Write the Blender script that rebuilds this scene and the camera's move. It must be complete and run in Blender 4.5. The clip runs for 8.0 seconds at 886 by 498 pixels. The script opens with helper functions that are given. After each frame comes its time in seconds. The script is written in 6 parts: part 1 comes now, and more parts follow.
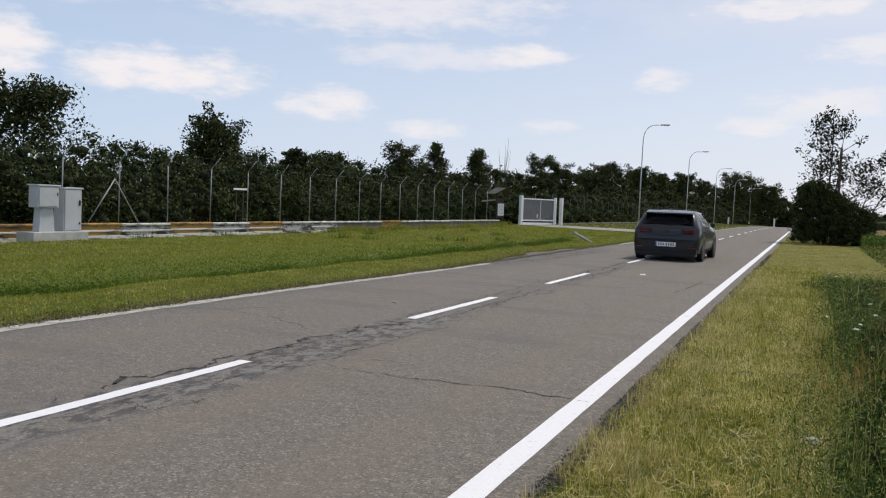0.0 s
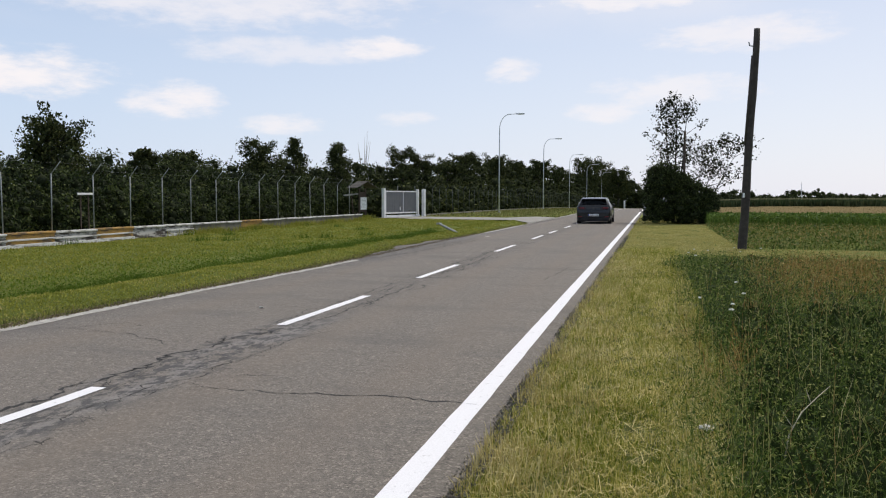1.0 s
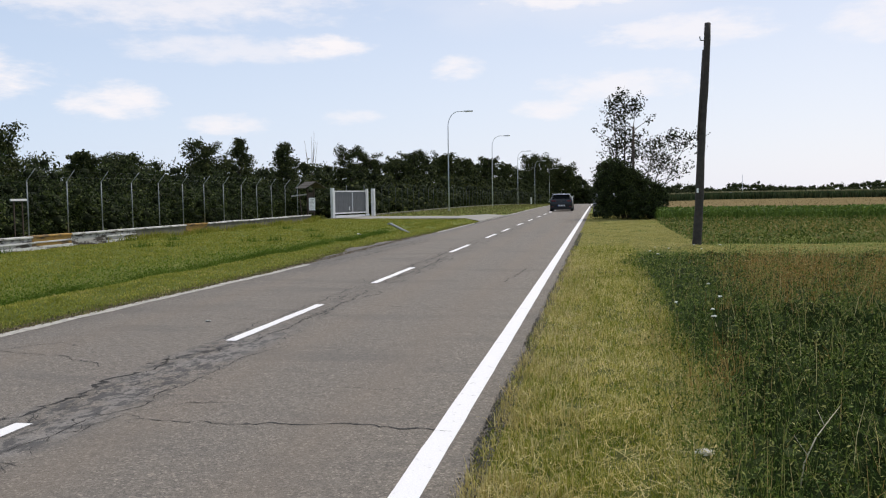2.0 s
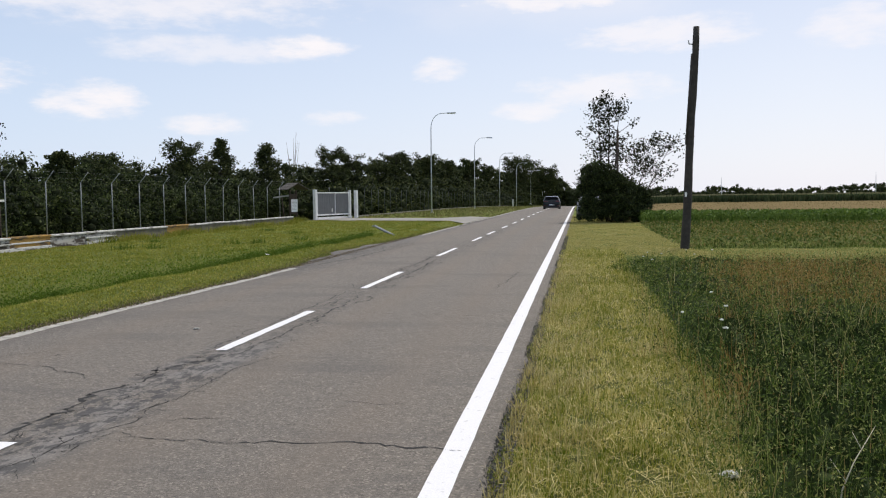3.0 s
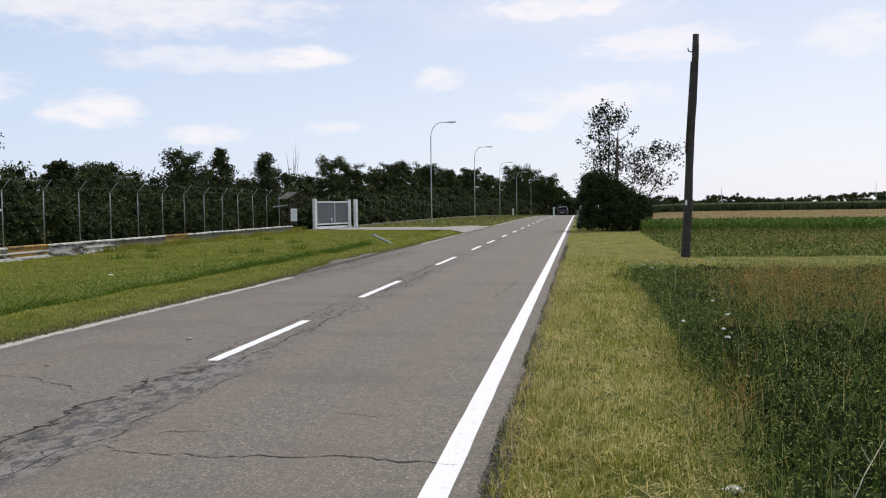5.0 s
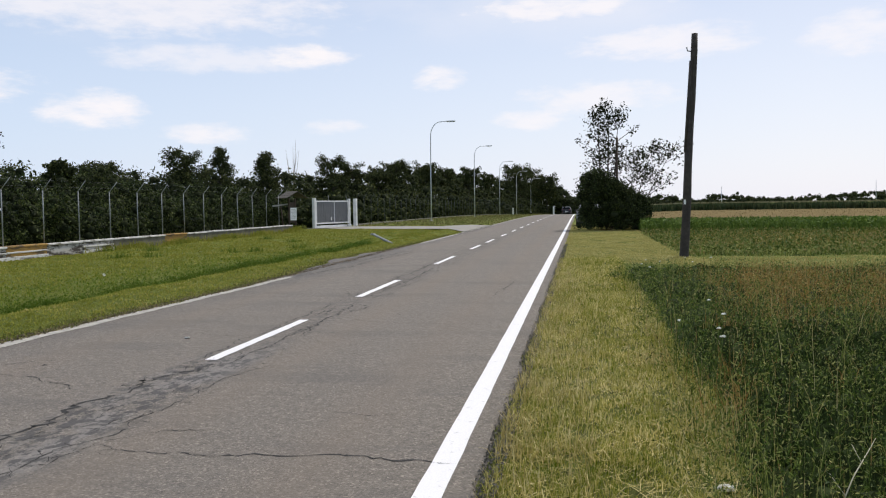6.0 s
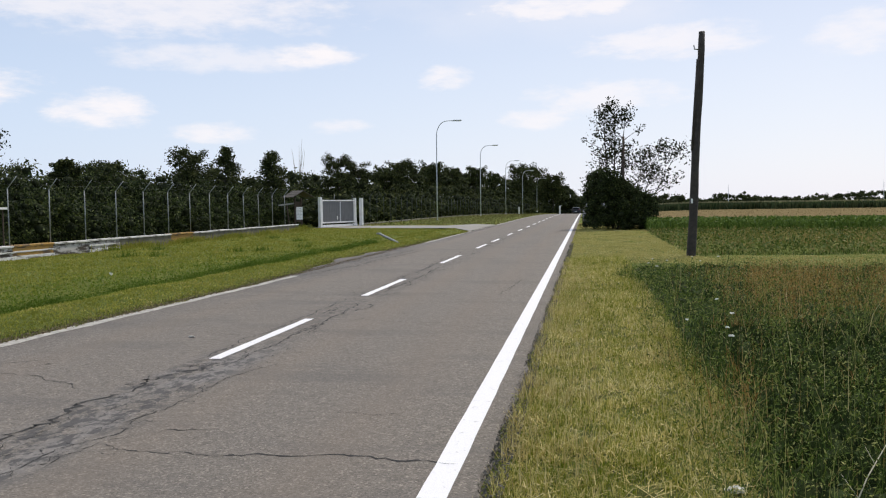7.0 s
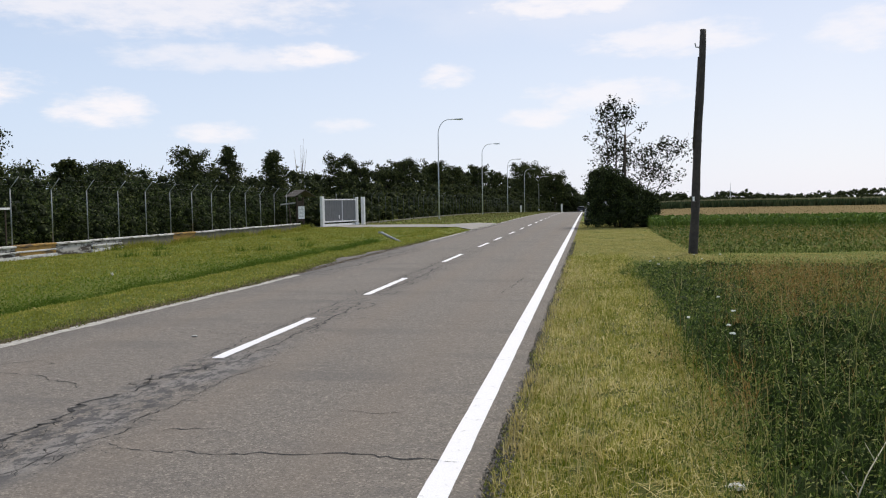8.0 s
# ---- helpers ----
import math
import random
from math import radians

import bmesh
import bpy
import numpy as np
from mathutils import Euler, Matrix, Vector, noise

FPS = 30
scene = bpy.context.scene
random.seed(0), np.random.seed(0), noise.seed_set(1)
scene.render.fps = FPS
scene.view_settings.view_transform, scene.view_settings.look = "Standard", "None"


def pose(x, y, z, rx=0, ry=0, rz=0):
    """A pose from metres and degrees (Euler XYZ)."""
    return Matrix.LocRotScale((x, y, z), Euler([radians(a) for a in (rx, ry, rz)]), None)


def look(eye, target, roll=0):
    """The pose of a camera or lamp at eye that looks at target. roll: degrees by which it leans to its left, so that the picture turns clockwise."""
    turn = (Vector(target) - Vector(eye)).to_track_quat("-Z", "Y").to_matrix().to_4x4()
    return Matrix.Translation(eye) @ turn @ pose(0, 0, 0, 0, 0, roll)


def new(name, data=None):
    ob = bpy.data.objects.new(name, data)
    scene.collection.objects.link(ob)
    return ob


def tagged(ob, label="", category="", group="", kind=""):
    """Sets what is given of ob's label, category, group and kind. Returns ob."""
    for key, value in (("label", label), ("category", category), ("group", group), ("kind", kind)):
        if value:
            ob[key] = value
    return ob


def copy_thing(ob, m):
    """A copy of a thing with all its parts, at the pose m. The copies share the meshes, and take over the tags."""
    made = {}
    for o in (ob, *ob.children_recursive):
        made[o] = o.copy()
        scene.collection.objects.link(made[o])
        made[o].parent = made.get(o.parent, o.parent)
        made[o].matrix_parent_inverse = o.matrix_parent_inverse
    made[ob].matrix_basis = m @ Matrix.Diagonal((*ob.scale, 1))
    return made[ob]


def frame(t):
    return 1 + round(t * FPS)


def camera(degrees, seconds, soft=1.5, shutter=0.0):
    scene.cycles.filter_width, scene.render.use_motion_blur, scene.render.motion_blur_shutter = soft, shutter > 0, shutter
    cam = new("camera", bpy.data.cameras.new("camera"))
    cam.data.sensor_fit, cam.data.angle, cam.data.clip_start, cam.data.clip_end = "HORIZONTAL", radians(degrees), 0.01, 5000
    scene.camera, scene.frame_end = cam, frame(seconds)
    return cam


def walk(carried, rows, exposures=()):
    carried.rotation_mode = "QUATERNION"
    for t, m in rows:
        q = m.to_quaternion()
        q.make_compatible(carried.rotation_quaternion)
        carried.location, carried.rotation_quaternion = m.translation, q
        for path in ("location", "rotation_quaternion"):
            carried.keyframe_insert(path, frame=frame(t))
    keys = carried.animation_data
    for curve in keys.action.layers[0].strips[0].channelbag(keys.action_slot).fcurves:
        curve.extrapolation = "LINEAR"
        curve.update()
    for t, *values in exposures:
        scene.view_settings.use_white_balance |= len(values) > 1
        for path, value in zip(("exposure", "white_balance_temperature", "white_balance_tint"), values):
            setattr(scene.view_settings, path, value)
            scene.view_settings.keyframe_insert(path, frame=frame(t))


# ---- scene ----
cam = camera(55.6, 8.0, soft=1.15)
PATH = [
    (0, (1.358, -1.491, 1.354), (0.568, 0.343, 1.242), 2.4),
    (0.5, (1.274, -1.342, 1.346), (0.655, 0.556, 1.225), 0.4),
    (1, (1.145, -1.16, 1.378), (0.662, 0.777, 1.256), 0.0),
    (1.5, (1.053, -0.874, 1.401), (0.641, 1.079, 1.275), -0.7),
    (3, (0.707, -0.473, 1.47), (0.387, 1.498, 1.345), -0.7),
    (3.5, (0.724, -0.389, 1.458), (0.402, 1.582, 1.346), -0.8),
    (4, (0.74, -0.358, 1.459), (0.419, 1.613, 1.354), -0.8),
    (4.5, (0.715, -0.315, 1.447), (0.394, 1.656, 1.345), -0.8),
    (6, (0.757, -0.34, 1.454), (0.436, 1.631, 1.349), -0.8),
    (6.5, (0.743, -0.294, 1.436), (0.416, 1.676, 1.331), -0.8),
    (7, (0.752, -0.28, 1.441), (0.417, 1.688, 1.335), -0.8),
    (7.5, (0.758, -0.289, 1.444), (0.42, 1.679, 1.338), -0.9),
    (8, (0.759, -0.296, 1.443), (0.419, 1.672, 1.334), -1.0),
]
walk(cam, [(t, look(eye, target, roll)) for t, eye, target, roll in PATH],
     exposures=[(0, 0.0), (1, 0.07), (3, 0.13), (8, 0.14)])

# ---- world, sun, exposure ----
SUN_AZ, SUN_EL = 30.0, 58.0          # degrees from +y towards +x, above the horizon
CLOUDS = [  # azimuth, elevation, half width, half height (degrees), density
    (-42.0, 7.6, 6.2, 1.5, 1.0), (-51.5, 8.2, 3.4, 2.0, 1.0), (-31.5, 6.2, 3.0, 1.15, 0.9),
    (-24.9, 4.8, 2.4, 0.75, 0.75), (-24.5, 9.6, 7.0, 0.9, 0.55), (-18.2, 9.9, 3.0, 0.8, 0.95),
    (-16.6, 5.3, 1.9, 0.5, 0.6), (-9.3, 8.5, 1.7, 0.8, 0.8), (-3.2, 5.6, 2.3, 0.7, 0.7),
    (1.4, 7.0, 4.8, 1.0, 0.65), (5.4, 10.3, 5.8, 1.1, 0.7), (-1.5, 12.9, 6.5, 0.9, 0.85),
    (16.8, 10.0, 3.0, 1.2, 0.6), (-29.0, 12.6, 12.0, 1.7, 0.7), (-49.0, 12.2, 5.0, 1.0, 0.4),
]


def make_world():
    w = bpy.data.worlds.new("sky")
    scene.world = w
    w.use_nodes = True
    nt = w.node_tree
    nt.nodes.clear()
    N, L = nt.nodes, nt.links

    def m(op, a, b=None, c=None):
        n = N.new("ShaderNodeMath")
        n.operation = op
        for k, v in enumerate((a, b, c)):
            if v is None:
                continue
            if isinstance(v, (int, float)):
                n.inputs[k].default_value = v
            else:
                L.new(v, n.inputs[k])
        return n.outputs[0]

    tc = N.new("ShaderNodeTexCoord")
    sep = N.new("ShaderNodeSeparateXYZ")
    L.new(tc.outputs["Generated"], sep.inputs[0])
    az = m("MULTIPLY", m("ARCTAN2", sep.outputs[0], sep.outputs[1]), 57.2958)
    el = m("MULTIPLY", m("ARCSINE", sep.outputs[2]), 57.2958)
    comb = N.new("ShaderNodeCombineXYZ")
    L.new(m("MULTIPLY", az, 0.35), comb.inputs[0])
    L.new(el, comb.inputs[1])
    nz = N.new("ShaderNodeTexNoise")
    nz.inputs["Scale"].default_value, nz.inputs["Detail"].default_value = 1.1, 6.0
    nz.inputs["Roughness"].default_value = 0.6
    L.new(comb.outputs[0], nz.inputs["Vector"])
    wob = m("MULTIPLY", m("SUBTRACT", nz.outputs["Fac"], 0.5), 3.4)
    total = None
    for a, e, hw, hh, d in CLOUDS:
        dx = m("DIVIDE", m("SUBTRACT", az, a), hw)
        dy = m("DIVIDE", m("SUBTRACT", el, e), hh)
        q = m("ADD", m("MULTIPLY", dx, dx), m("MULTIPLY", dy, dy))
        v = m("ADD", m("SUBTRACT", 1.0, q), wob)
        sm = N.new("ShaderNodeMapRange")
        sm.interpolation_type = "SMOOTHSTEP"
        sm.inputs["From Min"].default_value, sm.inputs["From Max"].default_value = -0.5, 1.2
        sm.inputs["To Max"].default_value = 0.95 * d
        L.new(v, sm.inputs["Value"])
        total = sm.outputs[0] if total is None else m("MAXIMUM", total, sm.outputs[0])
    # broken cloud over the rest of the dome, thin veil everywhere
    nz2 = N.new("ShaderNodeTexNoise")
    nz2.inputs["Scale"].default_value, nz2.inputs["Detail"].default_value = 3.0, 7.0
    mp = N.new("ShaderNodeMapping")
    mp.inputs["Scale"].default_value = (1.0, 1.0, 2.5)
    L.new(tc.outputs["Generated"], mp.inputs[0])
    L.new(mp.outputs[0], nz2.inputs["Vector"])
    high = N.new("ShaderNodeMapRange")
    high.interpolation_type = "SMOOTHSTEP"
    high.inputs["From Min"].default_value, high.inputs["From Max"].default_value = 0.47, 0.66
    high.inputs["To Max"].default_value = 0.75
    L.new(nz2.outputs["Fac"], high.inputs["Value"])
    up = N.new("ShaderNodeMapRange")
    up.inputs["From Min"].default_value, up.inputs["From Max"].default_value = 10.0, 16.0
    L.new(el, up.inputs["Value"])
    total = m("MAXIMUM", total, m("MULTIPLY", high.outputs[0], up.outputs[0]))
    sky = N.new("ShaderNodeTexSky")
    sky.sky_type = "NISHITA"
    sky.sun_disc = False
    sky.sun_elevation, sky.sun_rotation = radians(SUN_EL), radians(SUN_AZ)
    sky.air_density, sky.dust_density, sky.ozone_density = 1.0, 0.6, 2.0
    b1 = N.new("ShaderNodeBackground")
    b1.inputs["Strength"].default_value = 0.105
    L.new(sky.outputs[0], b1.inputs["Color"])
    veil = N.new("ShaderNodeBackground")       # thin high haze in front of the blue
    side = N.new("ShaderNodeMapRange")       # haze grows paler towards the sun's side
    side.inputs["From Min"].default_value, side.inputs["From Max"].default_value = 85.0, 15.0
    L.new(m("ABSOLUTE", m("SUBTRACT", az, SUN_AZ)), side.inputs["Value"])
    vc = N.new("ShaderNodeMix")
    vc.data_type = "RGBA"
    vc.inputs[6].default_value, vc.inputs[7].default_value = (0.64, 0.77, 1.0, 1), (0.905, 0.905, 1.0, 1)
    L.new(side.outputs[0], vc.inputs[0])
    L.new(vc.outputs[2], veil.inputs["Color"])
    veil.inputs["Strength"].default_value = 0.92
    mixv = N.new("ShaderNodeMixShader")
    hz = N.new("ShaderNodeMapRange")
    hz.inputs["From Min"].default_value, hz.inputs["From Max"].default_value = 0.0, 20.0
    hz.inputs["To Min"].default_value, hz.inputs["To Max"].default_value = 0.85, 0.42
    L.new(el, hz.inputs["Value"])
    L.new(hz.outputs[0], mixv.inputs[0])
    L.new(b1.outputs[0], mixv.inputs[1])
    L.new(veil.outputs[0], mixv.inputs[2])
    b2 = N.new("ShaderNodeBackground")
    b2.inputs["Color"].default_value = (0.97, 0.92, 0.93, 1)
    b2.inputs["Strength"].default_value = 0.95
    mix = N.new("ShaderNodeMixShader")
    L.new(total, mix.inputs[0])
    L.new(mixv.outputs[0], mix.inputs[1])
    L.new(b2.outputs[0], mix.inputs[2])
    out = N.new("ShaderNodeOutputWorld")
    L.new(mix.outputs[0], out.inputs[0])


make_world()
sun = new("sun", bpy.data.lights.new("sun", "SUN"))
sun.data.energy, sun.data.angle, sun.data.color = 2.5, radians(5.0), (1.0, 0.92, 0.78)
_a, _e = radians(SUN_AZ), radians(SUN_EL)
_way = Vector((math.sin(_a) * math.cos(_e), math.cos(_a) * math.cos(_e), math.sin(_e)))
sun.matrix_world = look(_way * 100, (0, 0, 0))

# ---- materials ----


class Mat:
    """A node material with small helpers."""

    def __init__(self, name, rough=0.8, metal=0.0, spec=0.5):
        self.m = bpy.data.materials.new(name)
        self.m.use_nodes = True
        self.nt = self.m.node_tree
        self.b = self.nt.nodes["Principled BSDF"]
        self.b.inputs["Roughness"].default_value = rough
        self.b.inputs["Metallic"].default_value = metal
        self.b.inputs["Specular IOR Level"].default_value = spec
        self.co = self.nt.nodes.new("ShaderNodeTexCoord").outputs["Object"]
        self.geo = self.nt.nodes.new("ShaderNodeNewGeometry")

    def put(self, src, name):
        self.nt.links.new(src, self.b.inputs[name])

    def noise(self, scale, detail=4.0, rough=0.55, stretch=(1, 1, 1)):
        mp = self.nt.nodes.new("ShaderNodeMapping")
        mp.inputs["Scale"].default_value = stretch
        self.nt.links.new(self.co, mp.inputs[0])
        n = self.nt.nodes.new("ShaderNodeTexNoise")
        n.inputs["Scale"].default_value = scale
        n.inputs["Detail"].default_value = detail
        n.inputs["Roughness"].default_value = rough
        self.nt.links.new(mp.outputs[0], n.inputs["Vector"])
        return n.outputs["Fac"]

    def voronoi(self, scale, feature="F1"):
        n = self.nt.nodes.new("ShaderNodeTexVoronoi")
        n.feature = feature
        n.inputs["Scale"].default_value = scale
        self.nt.links.new(self.co, n.inputs["Vector"])
        return n.outputs["Distance"]

    def island(self):
        return self.geo.outputs["Random Per Island"]

    def objrandom(self):
        return self.nt.nodes.new("ShaderNodeObjectInfo").outputs["Random"]

    def ramp(self, src, stops):
        r = self.nt.nodes.new("ShaderNodeValToRGB")
        el = r.color_ramp.elements
        while len(el) < len(stops):
            el.new(0.5)
        for e, (p, c) in zip(el, stops):
            e.position = p
            e.color = (*c, 1) if len(c) == 3 else c
        self.nt.links.new(src, r.inputs[0])
        return r.outputs[0]

    def mix(self, fac, a, b, mode="MIX"):
        n = self.nt.nodes.new("ShaderNodeMix")
        n.data_type = "RGBA"
        n.blend_type = mode
        for sock, v in ((n.inputs[0], fac), (n.inputs[6], a), (n.inputs[7], b)):
            if isinstance(v, (int, float)):
                sock.default_value = v
            elif isinstance(v, tuple):
                sock.default_value = (*v, 1)
            else:
                self.nt.links.new(v, sock)
        return n.outputs[2]

    def math(self, op, a, b):
        n = self.nt.nodes.new("ShaderNodeMath")
        n.operation = op
        for k, v in enumerate((a, b)):
            if isinstance(v, (int, float)):
                n.inputs[k].default_value = v
            else:
                self.nt.links.new(v, n.inputs[k])
        return n.outputs[0]

    def axis(self, k):
        s = self.nt.nodes.new("ShaderNodeSeparateXYZ")
        self.nt.links.new(self.co, s.inputs[0])
        return s.outputs[k]

    def band(self, src, lo, hi, soft):
        """1 between lo and hi, fading over soft."""
        a = self.nt.nodes.new("ShaderNodeMapRange")
        a.inputs["From Min"].default_value, a.inputs["From Max"].default_value = lo - soft, lo + soft
        b = self.nt.nodes.new("ShaderNodeMapRange")
        b.inputs["From Min"].default_value, b.inputs["From Max"].default_value = hi + soft, hi - soft
        self.nt.links.new(src, a.inputs["Value"])
        self.nt.links.new(src, b.inputs["Value"])
        return self.math("MULTIPLY", a.outputs[0], b.outputs[0])

    def bump(self, src, strength, dist):
        n = self.nt.nodes.new("ShaderNodeBump")
        n.inputs["Strength"].default_value = strength
        n.inputs["Distance"].default_value = dist
        self.nt.links.new(src, n.inputs["Height"])
        self.nt.links.new(n.outputs[0], self.b.inputs["Normal"])


def asphalt_material():
    k = Mat("asphalt", 0.86, spec=0.35)
    big = k.noise(0.35, 5, 0.6, (1.6, 0.35, 1))
    mid = k.noise(3.0, 5, 0.65, (1, 0.6, 1))
    fine = k.noise(75, 3, 0.8)
    base = k.ramp(big, [(0.3, (0.125, 0.113, 0.103)), (0.5, (0.155, 0.142, 0.130)), (0.72, (0.185, 0.166, 0.146))])
    base = k.mix(0.5, base, k.ramp(mid, [(0.3, (0.115, 0.108, 0.104)), (0.62, (0.185, 0.175, 0.165))]))
    base = k.mix(0.6, base, k.ramp(fine, [(0.38, (0.025, 0.024, 0.023)), (0.5, (0.15, 0.142, 0.132)), (0.62, (0.36, 0.34, 0.31))]))
    mott = k.noise(14, 4, 0.75)
    base = k.mix(0.45, base, k.ramp(mott, [(0.36, (0.075, 0.07, 0.066)), (0.5, (0.15, 0.14, 0.13)), (0.64, (0.235, 0.22, 0.20))]))
    vn = k.nt.nodes.new("ShaderNodeTexVoronoi")
    vn.inputs["Scale"].default_value = 80.0
    k.nt.links.new(k.co, vn.inputs["Vector"])
    sp = k.nt.nodes.new("ShaderNodeSeparateColor")
    k.nt.links.new(vn.outputs["Color"], sp.inputs[0])
    base = k.mix(0.42, base, k.ramp(sp.outputs[0], [(0.0, (0.05, 0.047, 0.044)), (0.5, (0.14, 0.13, 0.12)), (0.8, (0.17, 0.16, 0.148)), (1.0, (0.42, 0.39, 0.35))]))
    pits = k.ramp(k.voronoi(42), [(0.05, (1, 1, 1)), (0.16, (0, 0, 0))])
    base = k.mix(k.math("MULTIPLY", pits, 0.55), base, (0.035, 0.034, 0.033))
    stain = k.ramp(k.noise(0.8, 5, 0.65, (0.45, 1.3, 1)), [(0.52, (0, 0, 0)), (0.64, (1, 1, 1))])
    base = k.mix(k.math("MULTIPLY", stain, 0.42), base, (0.095, 0.093, 0.094))
    # grey oil and wear along the wheel tracks
    for lo, hi in ((-2.15, -1.75), (-0.95, -0.5), (-4.6, -4.2)):
        w = k.math("MULTIPLY", k.band(k.axis(0), lo, hi, 0.22), k.math("MULTIPLY", k.noise(0.8, 3, 0.5, (1, 0.3, 1)), 0.6))
        base = k.mix(w, base, (0.175, 0.148, 0.122))
    # broken dark seam along the middle
    seam = k.math("MULTIPLY", k.band(k.axis(0), -2.92, -2.28, 0.1), k.band(k.axis(1), 1.2, 7.8, 0.7))
    rag = k.ramp(k.noise(8.0, 7, 0.75, (1.1, 0.6, 1)), [(0.48, (0, 0, 0)), (0.54, (1, 1, 1))])
    base = k.mix(k.math("MULTIPLY", seam, k.math("MULTIPLY", k.ramp(k.noise(2.1, 4, 0.6, (1.3, 0.5, 1)), [(0.42, (0, 0, 0)), (0.56, (1, 1, 1))]), 0.6)), base, (0.20, 0.20, 0.205))
    base = k.mix(k.math("MULTIPLY", seam, k.math("MULTIPLY", rag, 0.85)), base, (0.056, 0.057, 0.061))
    seam2 = k.math("MULTIPLY", k.band(k.axis(0), -2.95, -2.35, 0.12), k.band(k.axis(1), 8.0, 60.0, 1.0))
    base = k.mix(k.math("MULTIPLY", seam2, k.math("MULTIPLY", rag, 0.4)), base, (0.07, 0.07, 0.072))
    # patched edge near the side entrance
    patch = k.math("MULTIPLY", k.band(k.axis(0), -5.5, -4.4, 0.25), k.band(k.axis(1), 15.0, 27.0, 2.0))
    base = k.mix(k.math("MULTIPLY", patch, k.math("MULTIPLY", rag, 0.7)), base, (0.075, 0.076, 0.08))
    base = k.mix(1.0, base, (1.09, 1.03, 0.955), "MULTIPLY")
    k.put(base, "Base Color")
    k.bump(fine, 0.8, 0.008)
    return k.m


def grass_material(name, stops, rough=0.7, glow=0.28, patchy=1.1, shine=0.2, spread=1.0):
    k = Mat(name, rough, spec=shine)
    drift = k.math("MULTIPLY", k.math("SUBTRACT", k.noise(0.9, 4, 0.65), 0.5), patchy)
    drift = k.math("ADD", drift, k.math("MULTIPLY", k.math("SUBTRACT", k.noise(5.0, 3, 0.6), 0.5), patchy * 0.7))
    single = k.math("ADD", k.math("MULTIPLY", k.math("SUBTRACT", k.island(), 0.5), spread), 0.5)
    c = k.ramp(k.math("ADD", single, drift), stops)
    tone = k.ramp(k.noise(2.6, 4, 0.65), [(0.32, (0.70, 0.74, 0.66)), (0.68, (1.12, 1.08, 1.04))])
    k.put(k.mix(1.0, c, tone, "MULTIPLY"), "Base Color")
    k.b.inputs["Subsurface Weight"].default_value = 0.0
    tr = k.nt.nodes.new("ShaderNodeBsdfTranslucent")
    k.nt.links.new(c, tr.inputs["Color"])
    mx = k.nt.nodes.new("ShaderNodeMixShader")
    mx.inputs[0].default_value = glow
    out = k.nt.nodes["Material Output"]
    k.nt.links.new(k.b.outputs[0], mx.inputs[1])
    k.nt.links.new(tr.outputs[0], mx.inputs[2])
    k.nt.links.new(mx.outputs[0], out.inputs[0])
    return k.m


def plain(name, color, rough=0.6, metal=0.0, var=0.15, scale=6.0, bump=0.0, spec=0.5):
    k = Mat(name, rough, metal, spec)
    lo = tuple(c * (1 - var) for c in color)
    hi = tuple(min(1, c * (1 + var)) for c in color)
    n = k.noise(scale, 5, 0.6)
    c = k.ramp(n, [(0.32, lo), (0.68, hi)])
    fine = k.noise(scale * 14, 3, 0.6)
    c = k.mix(0.25, c, k.ramp(fine, [(0.35, lo), (0.65, hi)]))
    k.put(c, "Base Color")
    if bump:
        k.bump(fine, bump, 0.01)
    return k.m


def flaking(name, paint, bare, lo, hi):
    """Old paint on concrete, flaked off in long ragged patches."""
    k = Mat(name, 0.88)
    flake = k.ramp(k.noise(2.3, 6, 0.7, (1, 0.55, 2.2)), [(lo, (0, 0, 0)), (hi, (1, 1, 1))])
    old = k.mix(k.noise(9, 4, 0.7), tuple(c * 0.6 for c in bare), tuple(c * 1.5 for c in bare))
    fresh = k.mix(k.noise(13, 4, 0.7), tuple(c * 0.72 for c in paint), tuple(min(1, c * 1.15) for c in paint))
    c = k.mix(flake, old, fresh)
    moss = k.ramp(k.noise(0.6, 4, 0.6), [(0.55, (0, 0, 0)), (0.68, (1, 1, 1))])
    k.put(k.mix(k.math("MULTIPLY", moss, 0.55), c, (0.15, 0.12, 0.07)), "Base Color")
    k.bump(k.noise(40, 3), 0.4, 0.01)
    return k.m


def road_paint():
    k = Mat("road_paint", 0.7)
    wear = k.ramp(k.noise(14, 6, 0.7), [(0.30, (0.35, 0.34, 0.33)), (0.40, (0.80, 0.79, 0.80))])
    k.put(k.mix(0.3, wear, k.ramp(k.noise(160, 2), [(0.35, (0.55, 0.54, 0.54)), (0.6, (0.84, 0.83, 0.84))])), "Base Color")
    k.bump(k.noise(130, 2), 0.3, 0.003)
    return k.m


def ground_material():
    k = Mat("meadow_soil", 0.95, spec=0.2)
    n = k.noise(0.5, 6, 0.65)
    c = k.ramp(n, [(0.3, (0.085, 0.13, 0.025)), (0.5, (0.14, 0.165, 0.036)), (0.7, (0.21, 0.20, 0.06))])
    c = k.mix(0.5, c, k.ramp(k.noise(18, 5, 0.7), [(0.35, (0.065, 0.10, 0.014)), (0.65, (0.19, 0.21, 0.035))]))
    c = k.mix(0.55, c, k.ramp(k.noise(70, 4, 0.75), [(0.36, (0.06, 0.09, 0.008)), (0.5, (0.15, 0.185, 0.022)), (0.64, (0.27, 0.28, 0.05))]))
    k.put(c, "Base Color")
    k.bump(k.noise(60, 5, 0.75), 1.0, 0.05)
    return k.m


